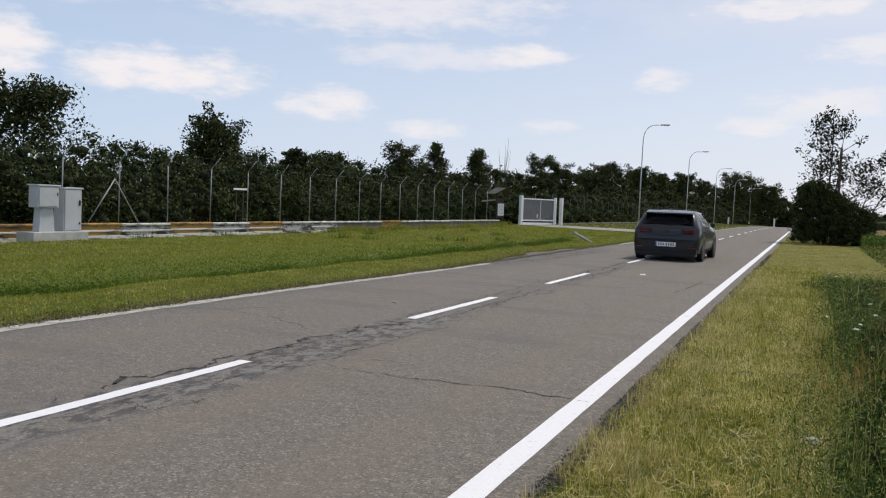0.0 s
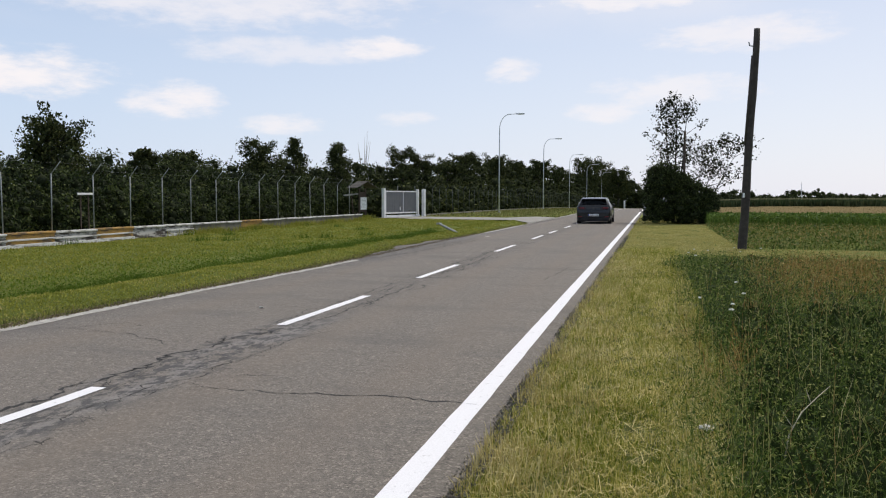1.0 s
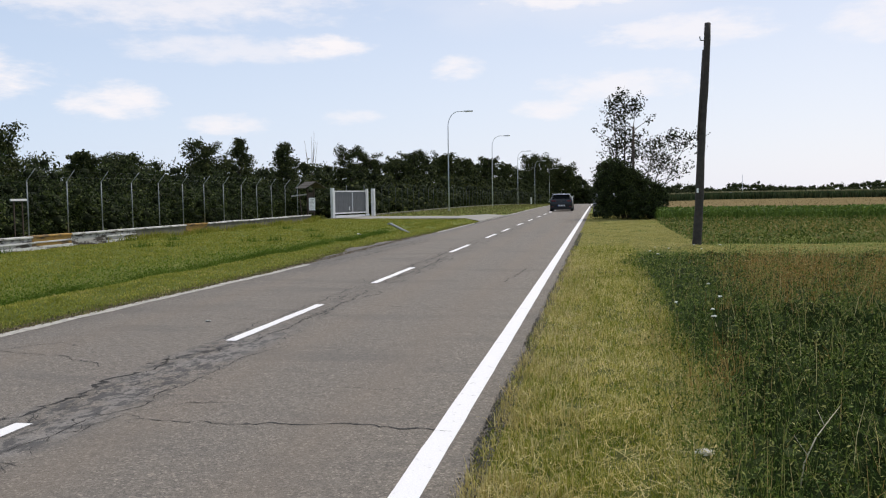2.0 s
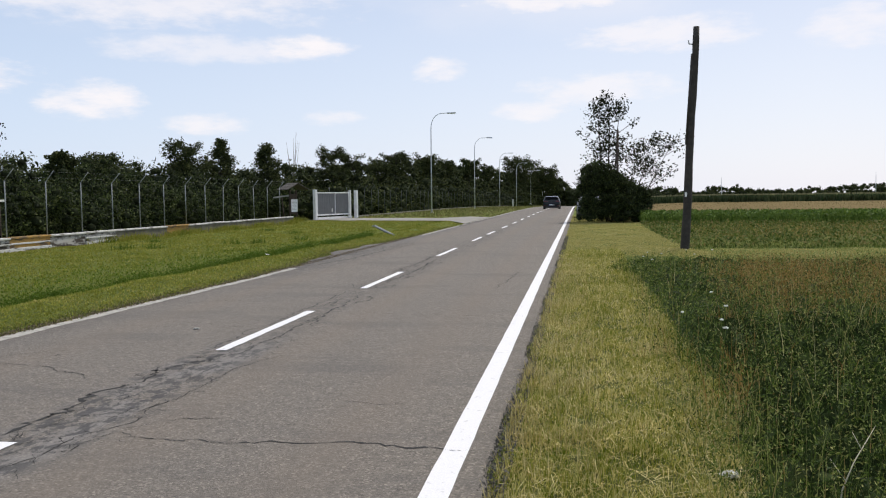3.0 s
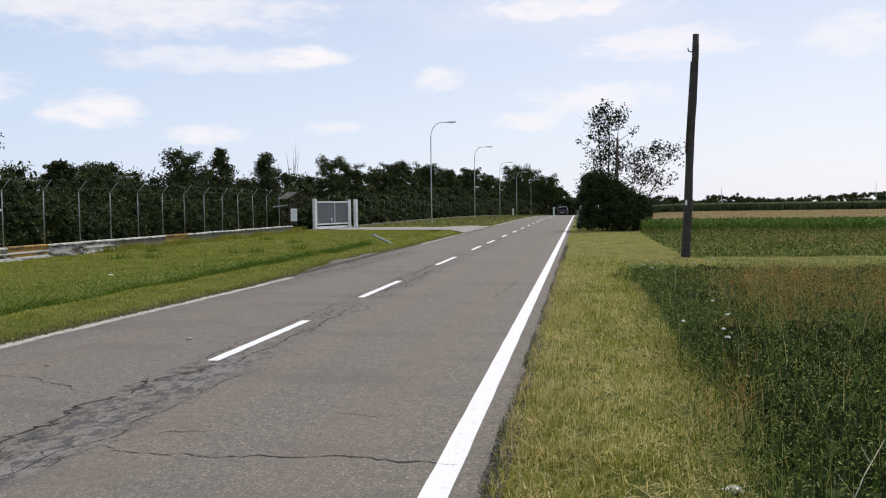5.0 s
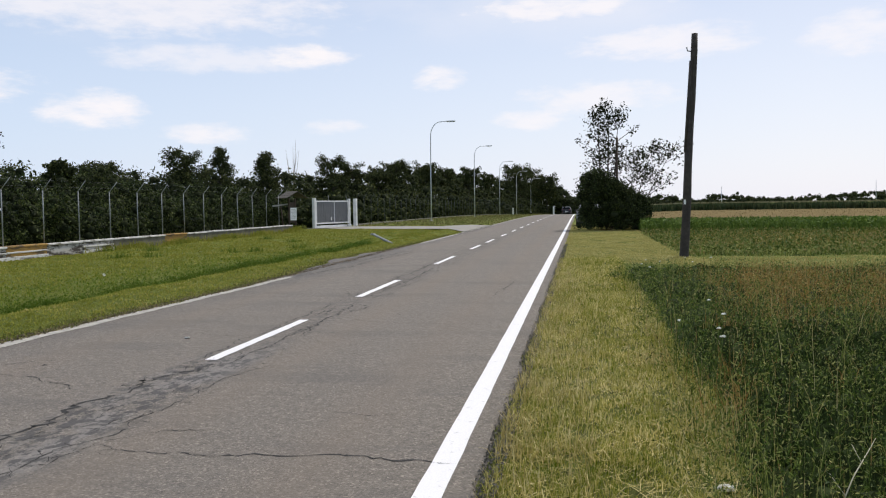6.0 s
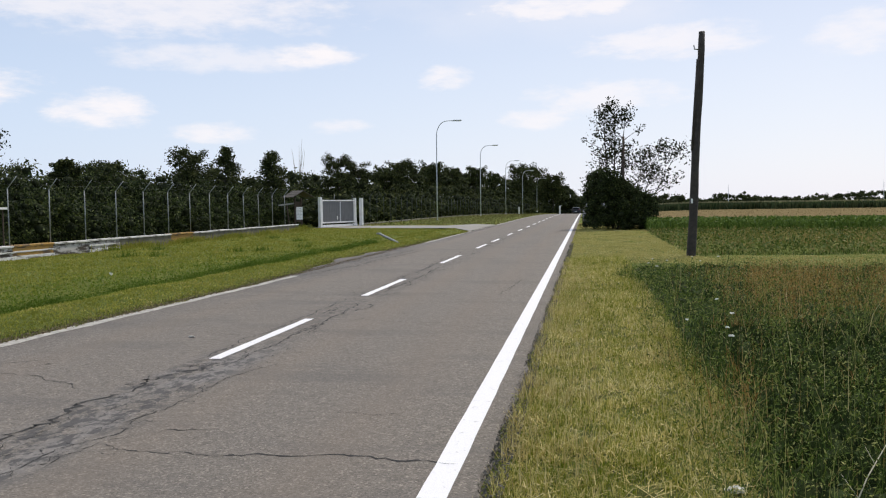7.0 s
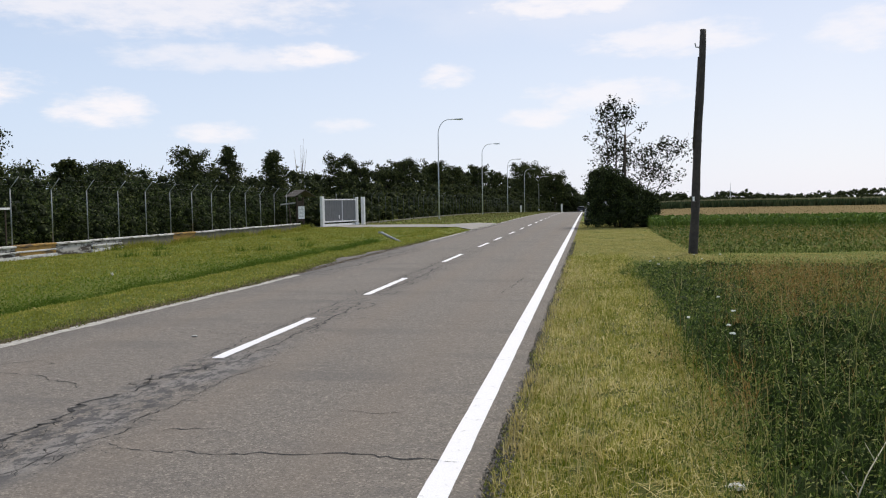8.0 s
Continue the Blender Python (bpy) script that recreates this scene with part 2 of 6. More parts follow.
M_ASPHALT = asphalt_material()
M_GROUND = ground_material()
M_PAINT = road_paint()
M_OLDPAINT = plain("worn_edge_paint", (0.37, 0.35, 0.31), 0.85, var=0.45, scale=7)
M_CRACK = plain("crack_dirt", (0.03, 0.028, 0.026), 0.95, var=0.4)
M_GRAVEL = plain("loose_gravel", (0.15, 0.14, 0.12), 0.95, var=0.5, scale=12, bump=0.8)
M_DRIVE = plain("pale_concrete_drive", (0.27, 0.255, 0.225), 0.9, var=0.2, scale=1.5, bump=0.3)
M_WALL = flaking("weathered_concrete", (0.50, 0.48, 0.45), (0.055, 0.045, 0.036), 0.46, 0.55)
M_PALE = flaking("pale_weathered_coping", (0.66, 0.65, 0.62), (0.13, 0.115, 0.095), 0.40, 0.47)
M_OCHRE = flaking("flaking_ochre_paint", (0.46, 0.27, 0.07), (0.12, 0.085, 0.055), 0.42, 0.52)
M_CONC = plain("cast_concrete", (0.42, 0.41, 0.38), 0.9, var=0.25, scale=4, bump=0.3)
M_DULLCONC = plain("mossy_concrete", (0.15, 0.14, 0.105), 0.95, var=0.4, scale=3, bump=0.4)
M_GALV = plain("galvanised_steel", (0.26, 0.275, 0.27), 0.6, 0.3, var=0.2, scale=9)
M_LAMP = plain("grey_painted_steel", (0.50, 0.52, 0.54), 0.5, 0.3, var=0.12, scale=4)
M_WOODPOLE = plain("tarred_wood", (0.048, 0.04, 0.034), 0.9, var=0.4, scale=8, bump=0.6)
M_DARKWOOD = plain("dark_stained_wood", (0.06, 0.042, 0.03), 0.85, var=0.35, scale=9, bump=0.4)
M_ROOFWOOD = plain("grey_shingle_wood", (0.085, 0.075, 0.065), 0.9, var=0.35, scale=8, bump=0.5)
M_WHITE = plain("white_paint", (0.74, 0.74, 0.72), 0.55, var=0.12, scale=3)
M_GATE = plain("grey_gate_sheet", (0.125, 0.13, 0.135), 0.55, 0.2, var=0.12, scale=2)
M_CAB = plain("light_grey_polyester", (0.50, 0.51, 0.53), 0.6, var=0.1, scale=3)
M_BARK = plain("bark", (0.032, 0.027, 0.022), 0.95, var=0.4, scale=14, bump=0.6)
# near-black green painted as the shade inside leaf clumps
M_INNERSHADE = plain("painted_inner_shade", (0.027, 0.033, 0.016), 0.95, var=0.5, scale=9, bump=0.6, spec=0.05)
M_PAPER = plain("notice_paper", (0.86, 0.86, 0.84), 0.7, var=0.08)
M_BLACK = plain("black_plastic", (0.018, 0.018, 0.02), 0.55, var=0.2)
M_RUBBER = plain("tyre_rubber", (0.02, 0.02, 0.02), 0.85, var=0.2)
M_RIM = plain("alloy", (0.45, 0.45, 0.46), 0.35, 0.9, var=0.1)
M_INK = plain("grey_print", (0.22, 0.22, 0.22), 0.8)
M_LITTERLEAF = plain("dead_leaf_brown", (0.20, 0.155, 0.10), 0.95, var=0.5, scale=9)
M_LITTER = plain("white_litter", (0.75, 0.74, 0.72), 0.7)
# low growth coloured dark to paint the shaded gaps between weeds
M_UNDERSHADE = plain("shade_dark_undergrowth", (0.032, 0.046, 0.013), 0.95, var=0.7, scale=11, bump=0.8, spec=0.1)
M_DRYSTEM = plain("bleached_stem", (0.40, 0.37, 0.26), 0.85, var=0.2, scale=20)
# dark olive painted as the shade in the gaps of the verge grass
M_GAPSHADE = plain("grass_gap_shade", (0.10, 0.11, 0.03), 0.95, var=0.6, scale=14, bump=0.8, spec=0.1)
M_FLOWER = plain("white_umbel", (0.72, 0.73, 0.66), 0.8)

G_MOWN = grass_material("mown_grass_blades", [(0.0, (0.13, 0.18, 0.012)), (0.3, (0.30, 0.315, 0.05)), (0.6, (0.49, 0.44, 0.11)), (0.8, (0.67, 0.575, 0.22)), (1.0, (0.84, 0.73, 0.36))], 0.75, 0.28, 1.3, 0.12)
G_LAWN = grass_material("cut_pale_lawn", [(0.0, (0.36, 0.33, 0.10)), (0.5, (0.53, 0.46, 0.17)), (1.0, (0.68, 0.585, 0.29))], 0.75, 0.28, 1.2, 0.1, 0.4)
G_NEARDITCH = grass_material("rank_green_blades", [(0.0, (0.085, 0.15, 0.012)), (0.5, (0.16, 0.22, 0.026)), (1.0, (0.28, 0.31, 0.06))], 0.75, 0.3, 1.4, 0.1, 0.5)
G_LEFT = grass_material("meadow_grass_blades", [(0.0, (0.19, 0.215, 0.03)), (0.5, (0.31, 0.32, 0.06)), (0.85, (0.44, 0.40, 0.105)), (1.0, (0.52, 0.45, 0.19))], 0.75, 0.28, 1.3, 0.1, 0.6)
G_MEADOW = grass_material("lush_meadow_blades", [(0.0, (0.145, 0.195, 0.022)), (0.4, (0.262, 0.272, 0.042)), (0.75, (0.365, 0.345, 0.078)), (1.0, (0.47, 0.43, 0.15))], 0.75, 0.3, 1.5, 0.1, 0.45)
G_WEED = grass_material("weed_leaves", [(0.0, (0.018, 0.043, 0.008)), (0.4, (0.08, 0.132, 0.02)), (0.75, (0.175, 0.23, 0.042)), (1.0, (0.38, 0.38, 0.12))], 0.65, 0.24)
G_RUST = grass_material("dry_seed_stalks", [(0.0, (0.26, 0.14, 0.035)), (0.5, (0.39, 0.25, 0.075)), (1.0, (0.52, 0.39, 0.16))])
G_STRAW = grass_material("bleached_straw", [(0.0, (0.38, 0.31, 0.10)), (0.6, (0.58, 0.48, 0.20)), (1.0, (0.76, 0.65, 0.36))])
G_MARGIN = grass_material("margin_herbs", [(0.0, (0.045, 0.08, 0.012)), (0.5, (0.125, 0.165, 0.034)), (0.85, (0.22, 0.215, 0.065)), (1.0, (0.34, 0.27, 0.11))], 0.7, 0.28, 1.8)
G_OLIVE = grass_material("olive_verge_blades", [(0.0, (0.09, 0.11, 0.03)), (0.6, (0.20, 0.20, 0.06)), (1.0, (0.34, 0.28, 0.13))])
G_CROP = grass_material("green_crop_leaves", [(0.0, (0.05, 0.10, 0.015)), (1.0, (0.17, 0.25, 0.05))])
G_GOLD = grass_material("ripe_field_stalks", [(0.0, (0.18, 0.145, 0.07)), (1.0, (0.28, 0.225, 0.115))], 0.95, 0.2, 1.1, 0.0)
G_MAIZE = grass_material("maize_leaves", [(0.0, (0.03, 0.055, 0.02)), (1.0, (0.09, 0.11, 0.05))])
G_TASSEL = grass_material("maize_tassel_straw", [(0.0, (0.16, 0.16, 0.08)), (1.0, (0.30, 0.28, 0.16))])
G_DITCH = grass_material("ditch_blades", [(0.0, (0.05, 0.10, 0.010)), (0.6, (0.10, 0.16, 0.02)), (1.0, (0.19, 0.24, 0.035))], 0.75, 0.28, 1.0, 0.1, 0.5)
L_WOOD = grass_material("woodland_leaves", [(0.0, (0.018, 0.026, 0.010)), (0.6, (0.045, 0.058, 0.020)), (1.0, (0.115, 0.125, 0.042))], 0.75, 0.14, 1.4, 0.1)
L_BUSH = grass_material("dark_bush_leaves", [(0.0, (0.018, 0.028, 0.011)), (0.7, (0.058, 0.078, 0.030)), (1.0, (0.125, 0.15, 0.055))], 0.7, 0.18, 1.0, 0.05)
L_TREE = grass_material("poplar_leaves", [(0.0, (0.014, 0.017, 0.008)), (1.0, (0.035, 0.042, 0.018))], 0.85, 0.1, 1.0, 0.05)
# patchy drift and pale top stop paint lit clumps and dark areas
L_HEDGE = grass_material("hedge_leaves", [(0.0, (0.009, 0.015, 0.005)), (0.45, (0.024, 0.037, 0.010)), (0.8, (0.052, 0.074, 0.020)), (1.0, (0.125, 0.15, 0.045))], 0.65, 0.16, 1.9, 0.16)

# ---- mesh helpers ----
RNG = np.random.default_rng(7)


def dip(y):
    """Height of the road and land along the way: level, then falling gently."""
    d = np.maximum(np.asarray(y, dtype=float) - 70.0, 0.0)
    return np.where(d < 140, -8e-5 * d * d, -8e-5 * 140 * 140 - 0.0224 * 0.25 * (d - 140))


def bend(y):
    """How far the road has swung to the right."""
    d = np.maximum(np.asarray(y, dtype=float) - 130.0, 0.0)
    return 4.5e-4 * d * d


def mesh_np(name, verts, faces, mat, smooth=False):
    verts = np.ascontiguousarray(verts, dtype=np.float32)
    faces = np.ascontiguousarray(faces, dtype=np.int32)
    me = bpy.data.meshes.new(name)
    k = faces.shape[1]
    me.vertices.add(len(verts))
    me.vertices.foreach_set("co", verts.ravel())
    me.loops.add(faces.size)
    me.loops.foreach_set("vertex_index", faces.ravel())
    me.polygons.add(len(faces))
    me.polygons.foreach_set("loop_start", np.arange(0, faces.size, k, dtype=np.int32))
    me.polygons.foreach_set("loop_total", np.full(len(faces), k, dtype=np.int32))
    me.polygons.foreach_set("use_smooth", np.full(len(faces), smooth))
    me.materials.append(mat)
    me.update(calc_edges=True)
    return me


def part(name, bm, material, parent=None, label="", m=None):
    """Links a bmesh as one mesh object under a thing or part."""
    me = bpy.data.meshes.new(name)
    bm.to_mesh(me)
    bm.free()
    me.materials.append(material)
    ob = new(name, me)
    ob.parent = parent
    if m is not None:
        ob.matrix_basis = m
    return tagged(ob, label)


def box(bm, x0, x1, y0, y1, z0, z1, bevel=0.0):
    r = bmesh.ops.create_cube(bm, size=1.0)
    vs = r["verts"]
    for v in vs:
        v.co = Vector(((x0 + x1) / 2 + v.co.x * (x1 - x0), (y0 + y1) / 2 + v.co.y * (y1 - y0), (z0 + z1) / 2 + v.co.z * (z1 - z0)))
    if bevel:
        es = list({e for v in vs for e in v.link_edges})
        bmesh.ops.bevel(bm, geom=es, offset=bevel, segments=2, affect="EDGES", profile=0.5)
    return bm


def boxed(*a, bevel=0.0):
    return box(bmesh.new(), *a, bevel=bevel)


def tube(bm, pts, radii, seg=8, cap=True):
    """A round bar along points, with a radius at each."""
    pts = [Vector(p) for p in pts]
    rings = []
    side = None
    for i, p in enumerate(pts):
        d = (pts[min(i + 1, len(pts) - 1)] - pts[max(i - 1, 0)]).normalized()
        if side is None:
            side = d.cross(Vector((0.31, 0.17, 0.93)))
            if side.length < 0.1:
                side = d.cross(Vector((1, 0, 0)))
        side = (side - d * side.dot(d)).normalized()
        other = d.cross(side)
        r = radii[i] if isinstance(radii, (list, tuple)) else radii
        rings.append([bm.verts.new(p + (side * math.cos(t) + other * math.sin(t)) * r) for t in [2 * math.pi * j / seg for j in range(seg)]])
    for a, b in zip(rings, rings[1:]):
        for j in range(seg):
            bm.faces.new((a[j], a[(j + 1) % seg], b[(j + 1) % seg], b[j])).smooth = True
    if cap:
        bm.faces.new(rings[0][::-1])
        bm.faces.new(rings[-1])
    return bm


def unit(n):
    v = RNG.normal(size=(n, 3))
    return v / np.linalg.norm(v, axis=1, keepdims=True)


def leaf_quads(c, size, aspect=0.55, normal=None):
    """Rhombic leaves at centres c. Returns verts, faces."""
    n = len(c)
    u = unit(n)
    if normal is not None:
        u = np.cross(normal + 0.7 * unit(n), u)
        u /= np.linalg.norm(u, axis=1, keepdims=True) + 1e-6
    w = np.cross(u, (unit(n) if normal is None else normal + 0.6 * unit(n)))
    w /= np.linalg.norm(w, axis=1, keepdims=True) + 1e-6
    s = (np.asarray(size) * np.ones(n))[:, None]
    v = np.stack([c - u * s * 0.5, c + w * s * aspect * 0.5, c + u * s * 0.5, c - w * s * aspect * 0.5], axis=1).reshape(-1, 3)
    return v, np.arange(4 * n).reshape(n, 4)


def blades(x, y, z, length, width, lean, mat, name, short=False):
    """Bent, tapered grass blades."""
    n = len(x)
    th = RNG.uniform(0, 2 * math.pi, n)
    ph = RNG.uniform(0, 2 * math.pi, n)
    base = np.stack([x, y, z], 1)
    side = np.stack([np.cos(th), np.sin(th), np.zeros(n)], 1) * (width * np.ones(n))[:, None] * 0.5
    ln = np.abs(RNG.normal(0, 1, n)) * lean
    out = np.stack([np.cos(ph), np.sin(ph), np.zeros(n)], 1)
    L = (length * np.ones(n))[:, None]
    upv = np.array([[0, 0, 1.0]])
    l1 = np.minimum(ln, 1.3)[:, None]
    mid = base + L * 0.55 * (upv * np.cos(l1 * 0.6) + out * np.sin(l1 * 0.6))
    tip = mid + L * 0.5 * (upv * np.cos(l1 * 1.5) + out * np.sin(l1 * 1.5))
    if short:
        v = np.stack([base - side, base + side, 0.35 * mid + 0.65 * tip], 1).reshape(-1, 3)
        return mesh_np(name, v, np.arange(3 * n).reshape(n, 3), mat)
    v = np.stack([base - side, base + side, mid + side * 0.7, mid - side * 0.7, tip], 1).reshape(-1, 3)
    i = np.arange(n)[:, None] * 5
    f = np.concatenate([i + np.array([[0, 1, 2]]), i + np.array([[0, 2, 3]]), i + np.array([[3, 2, 4]])], 0)
    return mesh_np(name, v, f, mat)


def stuff(name, mesh, label, category):
    return tagged(new(name, mesh), label, category, kind="stuff")


def pebbled(x, y, amp=0.02):
    """Gentle unevenness of the land."""
    return amp * (np.sin(x * 1.7 + 0.6 * np.sin(y * 0.9)) * np.sin(y * 1.3 + x * 0.4) + 0.5 * np.sin(x * 4.1 + y * 2.3))


def land(x, y):
    """Height of the soil."""
    x, y = np.asarray(x, dtype=float), np.asarray(y, dtype=float)
    xr = x - bend(y)
    rim = 5.3 + 0.2 * np.clip((14.5 - y) / 6, 0, 1) + 0.5 * np.exp(-((y - 22.5) / 4.2) ** 2)
    off = np.where(xr < -rim, -rim - xr, np.maximum(xr - 0.25, 0))
    fade = np.clip(off / 0.8, 0, 1)
    z = dip(y) * (1 - np.clip((xr - 6.0) / 12.0, 0, 1)) - 0.035 + fade * (0.03 + pebbled(x, y))
    ditch = -0.13 * np.exp(-((xr + 7.75) / 0.4) ** 2) * (y < 38) + 0.07 * np.exp(-((xr + 6.6) / 0.5) ** 2)
    ditch = ditch - 0.12 * np.clip((-15.2 - xr) / 1.2, 0, 1) * (y < 50) * (xr > -17.0) - 0.1 * (xr <= -17.0)
    return z + np.where(off > 0, ditch, 0)


# ---- ground and road ----


def axis_steps(marks):
    out = []
    for a, b, s in marks:
        out += list(np.arange(a, b, s))
    out.append(marks[-1][1])
    return np.array(out)


def grid_mesh(name, xs, ys, zf, mat):
    X, Y = np.meshgrid(xs, ys)
    v = np.stack([X, Y, zf(X, Y)], -1).reshape(-1, 3)
    nx, ny = len(xs), len(ys)
    i = (np.arange(ny - 1)[:, None] * nx + np.arange(nx - 1)[None]).reshape(-1)
    f = np.stack([i, i + 1, i + nx + 1, i + nx], 1)
    return mesh_np(name, v, f, mat, True)


gx = axis_steps([(-3500, -300, 400), (-300, -60, 30), (-60, -18, 2.0), (-18, -4, 0.35), (-4, 0, 1.0), (0, 5, 0.25), (5, 20, 0.8), (20, 60, 4), (60, 300, 30), (300, 3500, 400)])
gy = axis_steps([(-400, -40, 40), (-40, -4, 4), (-4, 30, 0.5), (30, 80, 1.5), (80, 300, 6), (300, 4400, 300)])
tagged(new("ground", grid_mesh("ground", gx, gy, land, M_GROUND)), "uneven meadow soil with thin green and dry grass", "ground", kind="structure")


def ribbon(name, left, right, ys, z, mat, thick=0.0):
    """A strip of road along ys between the lines left(y) and right(y)."""
    l, r = left(ys) + bend(ys), right(ys) + bend(ys)
    cols = 9
    t = np.array([0, 0.006, 0.15, 0.3, 0.5, 0.7, 0.85, 0.994, 1.0]) if thick else np.linspace(0, 1, cols)
    X = l[:, None] * (1 - t) + r[:, None] * t
    Y = np.repeat(ys[:, None], cols, 1)
    Z = dip(Y) + z
    if thick:
        Z[:, 0] -= thick
        Z[:, -1] -= thick
    v = np.stack([X, Y, Z], -1).reshape(-1, 3)
    i = (np.arange(len(ys) - 1)[:, None] * cols + np.arange(cols - 1)[None]).reshape(-1)
    return mesh_np(name, v, np.stack([i, i + 1, i + cols + 1, i + cols], 1), mat, True)


def wobble(y, a, s, p=0.0):
    return a * (np.sin(y * s + p) + 0.6 * np.sin(y * s * 2.7 + 1.3 + p) + 0.4 * np.sin(y * s * 6.1 + p))


YR = axis_steps([(-60, -5, 5), (-5, 30, 0.12), (30, 80, 0.5), (80, 330, 3)])
road = tagged(new("road", ribbon("road", lambda y: -5.36 - 0.2 * np.clip((14.5 - y) / 6, 0, 1) + wobble(y, 0.02, 1.1) - 0.5 * np.exp(-((y - 22.5) / 4.2) ** 2) * (1 + 0.25 * np.sin(y * 2.1)), lambda y: 0.25 + wobble(y, 0.025, 1.9, 2.0), YR, 0.0, M_ASPHALT, 0.06)),
              "old grey asphalt two-lane road with cracked worn middle seam", "road", kind="structure")


def strip(name, x, w, y0, y1, z=0.004, mat=None, step=0.25, rough=0.0015):
    ys = np.arange(y0, y1 + step * 0.5, step) if y1 - y0 < 60 else np.concatenate([np.arange(y0, 40, 0.3), np.arange(40, y1, 2.0)])
    ph = RNG.uniform(0, 6)
    return ribbon(name, lambda y: x - w / 2 + wobble(y, rough, 5.3, ph), lambda y: x + w / 2 + wobble(y, rough, 4.7, ph + 2), ys, z, mat or M_PAINT)


def line(name, label, me):
    ob = tagged(new(name, me), label, "", kind="structure")
    ob.parent = road
    return ob


line("edge_line", "bright white solid edge line", strip("edge_line", 0.0, 0.15, -12, 300))
YE = np.arange(-12, 16.6, 0.2)
line("edge_line", "worn pale edge line", ribbon("edge_line", lambda y: -5.31 - 0.2 * np.clip((14.5 - y) / 6, 0, 1) + wobble(y, 0.014, 5.3), lambda y: -5.13 - 0.19 * np.clip((14.5 - y) / 6, 0, 1) + wobble(y, 0.014, 4.7, 2), YE, 0.004, M_OLDPAINT))
line("edge_line", "worn pale edge line", strip("edge_line", -5.21, 0.14, 31, 39.5, mat=M_OLDPAINT, rough=0.014))
line("edge_line", "worn pale edge line", strip("edge_line", -5.21, 0.14, 58, 300, mat=M_OLDPAINT, rough=0.006))
for k in range(6):
    line("edge_dash", "white edge dash across the side entrance", strip("edge_dash", -5.2, 0.12, 40.6 + 3 * k, 42.3 + 3 * k))
DASHES = [(-9.5, -6.5), (-3.5, -0.6), (1.15, 4.12), (7.18, 9.93), (12.68, 15.55), (20.0, 23.05), (26.8, 29.4), (31.4, 34.0), (37.6, 40.2)]
DASHES += [(43.8 + 6.4 * k, 46.6 + 6.4 * k) for k in range(24)]
for a, b in DASHES:
    line("centre_dash", "white centre dash", strip("centre_dash", -2.74, 0.12, a, b, step=0.14, rough=0.003))


def crack(pts, width, wander, seed, height=0.0022):
    """A jagged dark crack through the asphalt along points (x, y)."""
    rng = np.random.default_rng(seed)
    P = []
    for (x0, y0), (x1, y1) in zip(pts, pts[1:]):
        n = max(5, int(math.hypot(x1 - x0, y1 - y0) / 0.04))
        for k in range(n):
            t = k / n
            P.append((x0 + (x1 - x0) * t, y0 + (y1 - y0) * t))
    P = np.array(P)
    step = rng.normal(0, 1, (len(P), 2)).cumsum(0)
    ker = np.ones(min(25, len(P) // 2 * 2 - 1)) / min(25, len(P) // 2 * 2 - 1)
    slow = np.stack([np.convolve(step[:, j], ker, "same") for j in (0, 1)], 1)
    j = step - slow
    P = P + 1.7 * wander * (j / (np.abs(j).max() + 1e-6)) + rng.normal(0, min(0.009, width * 0.35), P.shape)
    d = np.gradient(P, axis=0)
    nrm = np.stack([-d[:, 1], d[:, 0]], 1)
    nrm /= np.linalg.norm(nrm, axis=1, keepdims=True) + 1e-6
    w = width * np.clip(0.6 + rng.normal(0, 0.45, len(P)), 0.12, 1.8)
    ends = np.minimum(np.arange(len(P)), np.arange(len(P))[::-1]) / min(8, len(P) / 3)
    w = (w * np.clip(ends, 0.1, 1))[:, None]
    A, B = P + nrm * w / 2, P - nrm * w / 2
    z = np.full((len(P), 1), height)
    v = np.stack([np.hstack([A, z]), np.hstack([B, z])], 1).reshape(-1, 3)
    i = np.arange(len(P) - 1) * 2
    return v, np.stack([i, i + 1, i + 3, i + 2], 1)


def cracks_object(name, specs, label, height=0.0022):
    V, F, o = [], [], 0
    for s, (pts, width, wander) in enumerate(specs):
        v, f = crack(pts, width, wander, 100 + s + len(specs), height)
        V.append(v)
        F.append(f + o)
        o += len(v)
    ob = line(name, label, mesh_np(name, np.concatenate(V), np.concatenate(F), M_CRACK))
    return tagged(ob, kind="stuff")


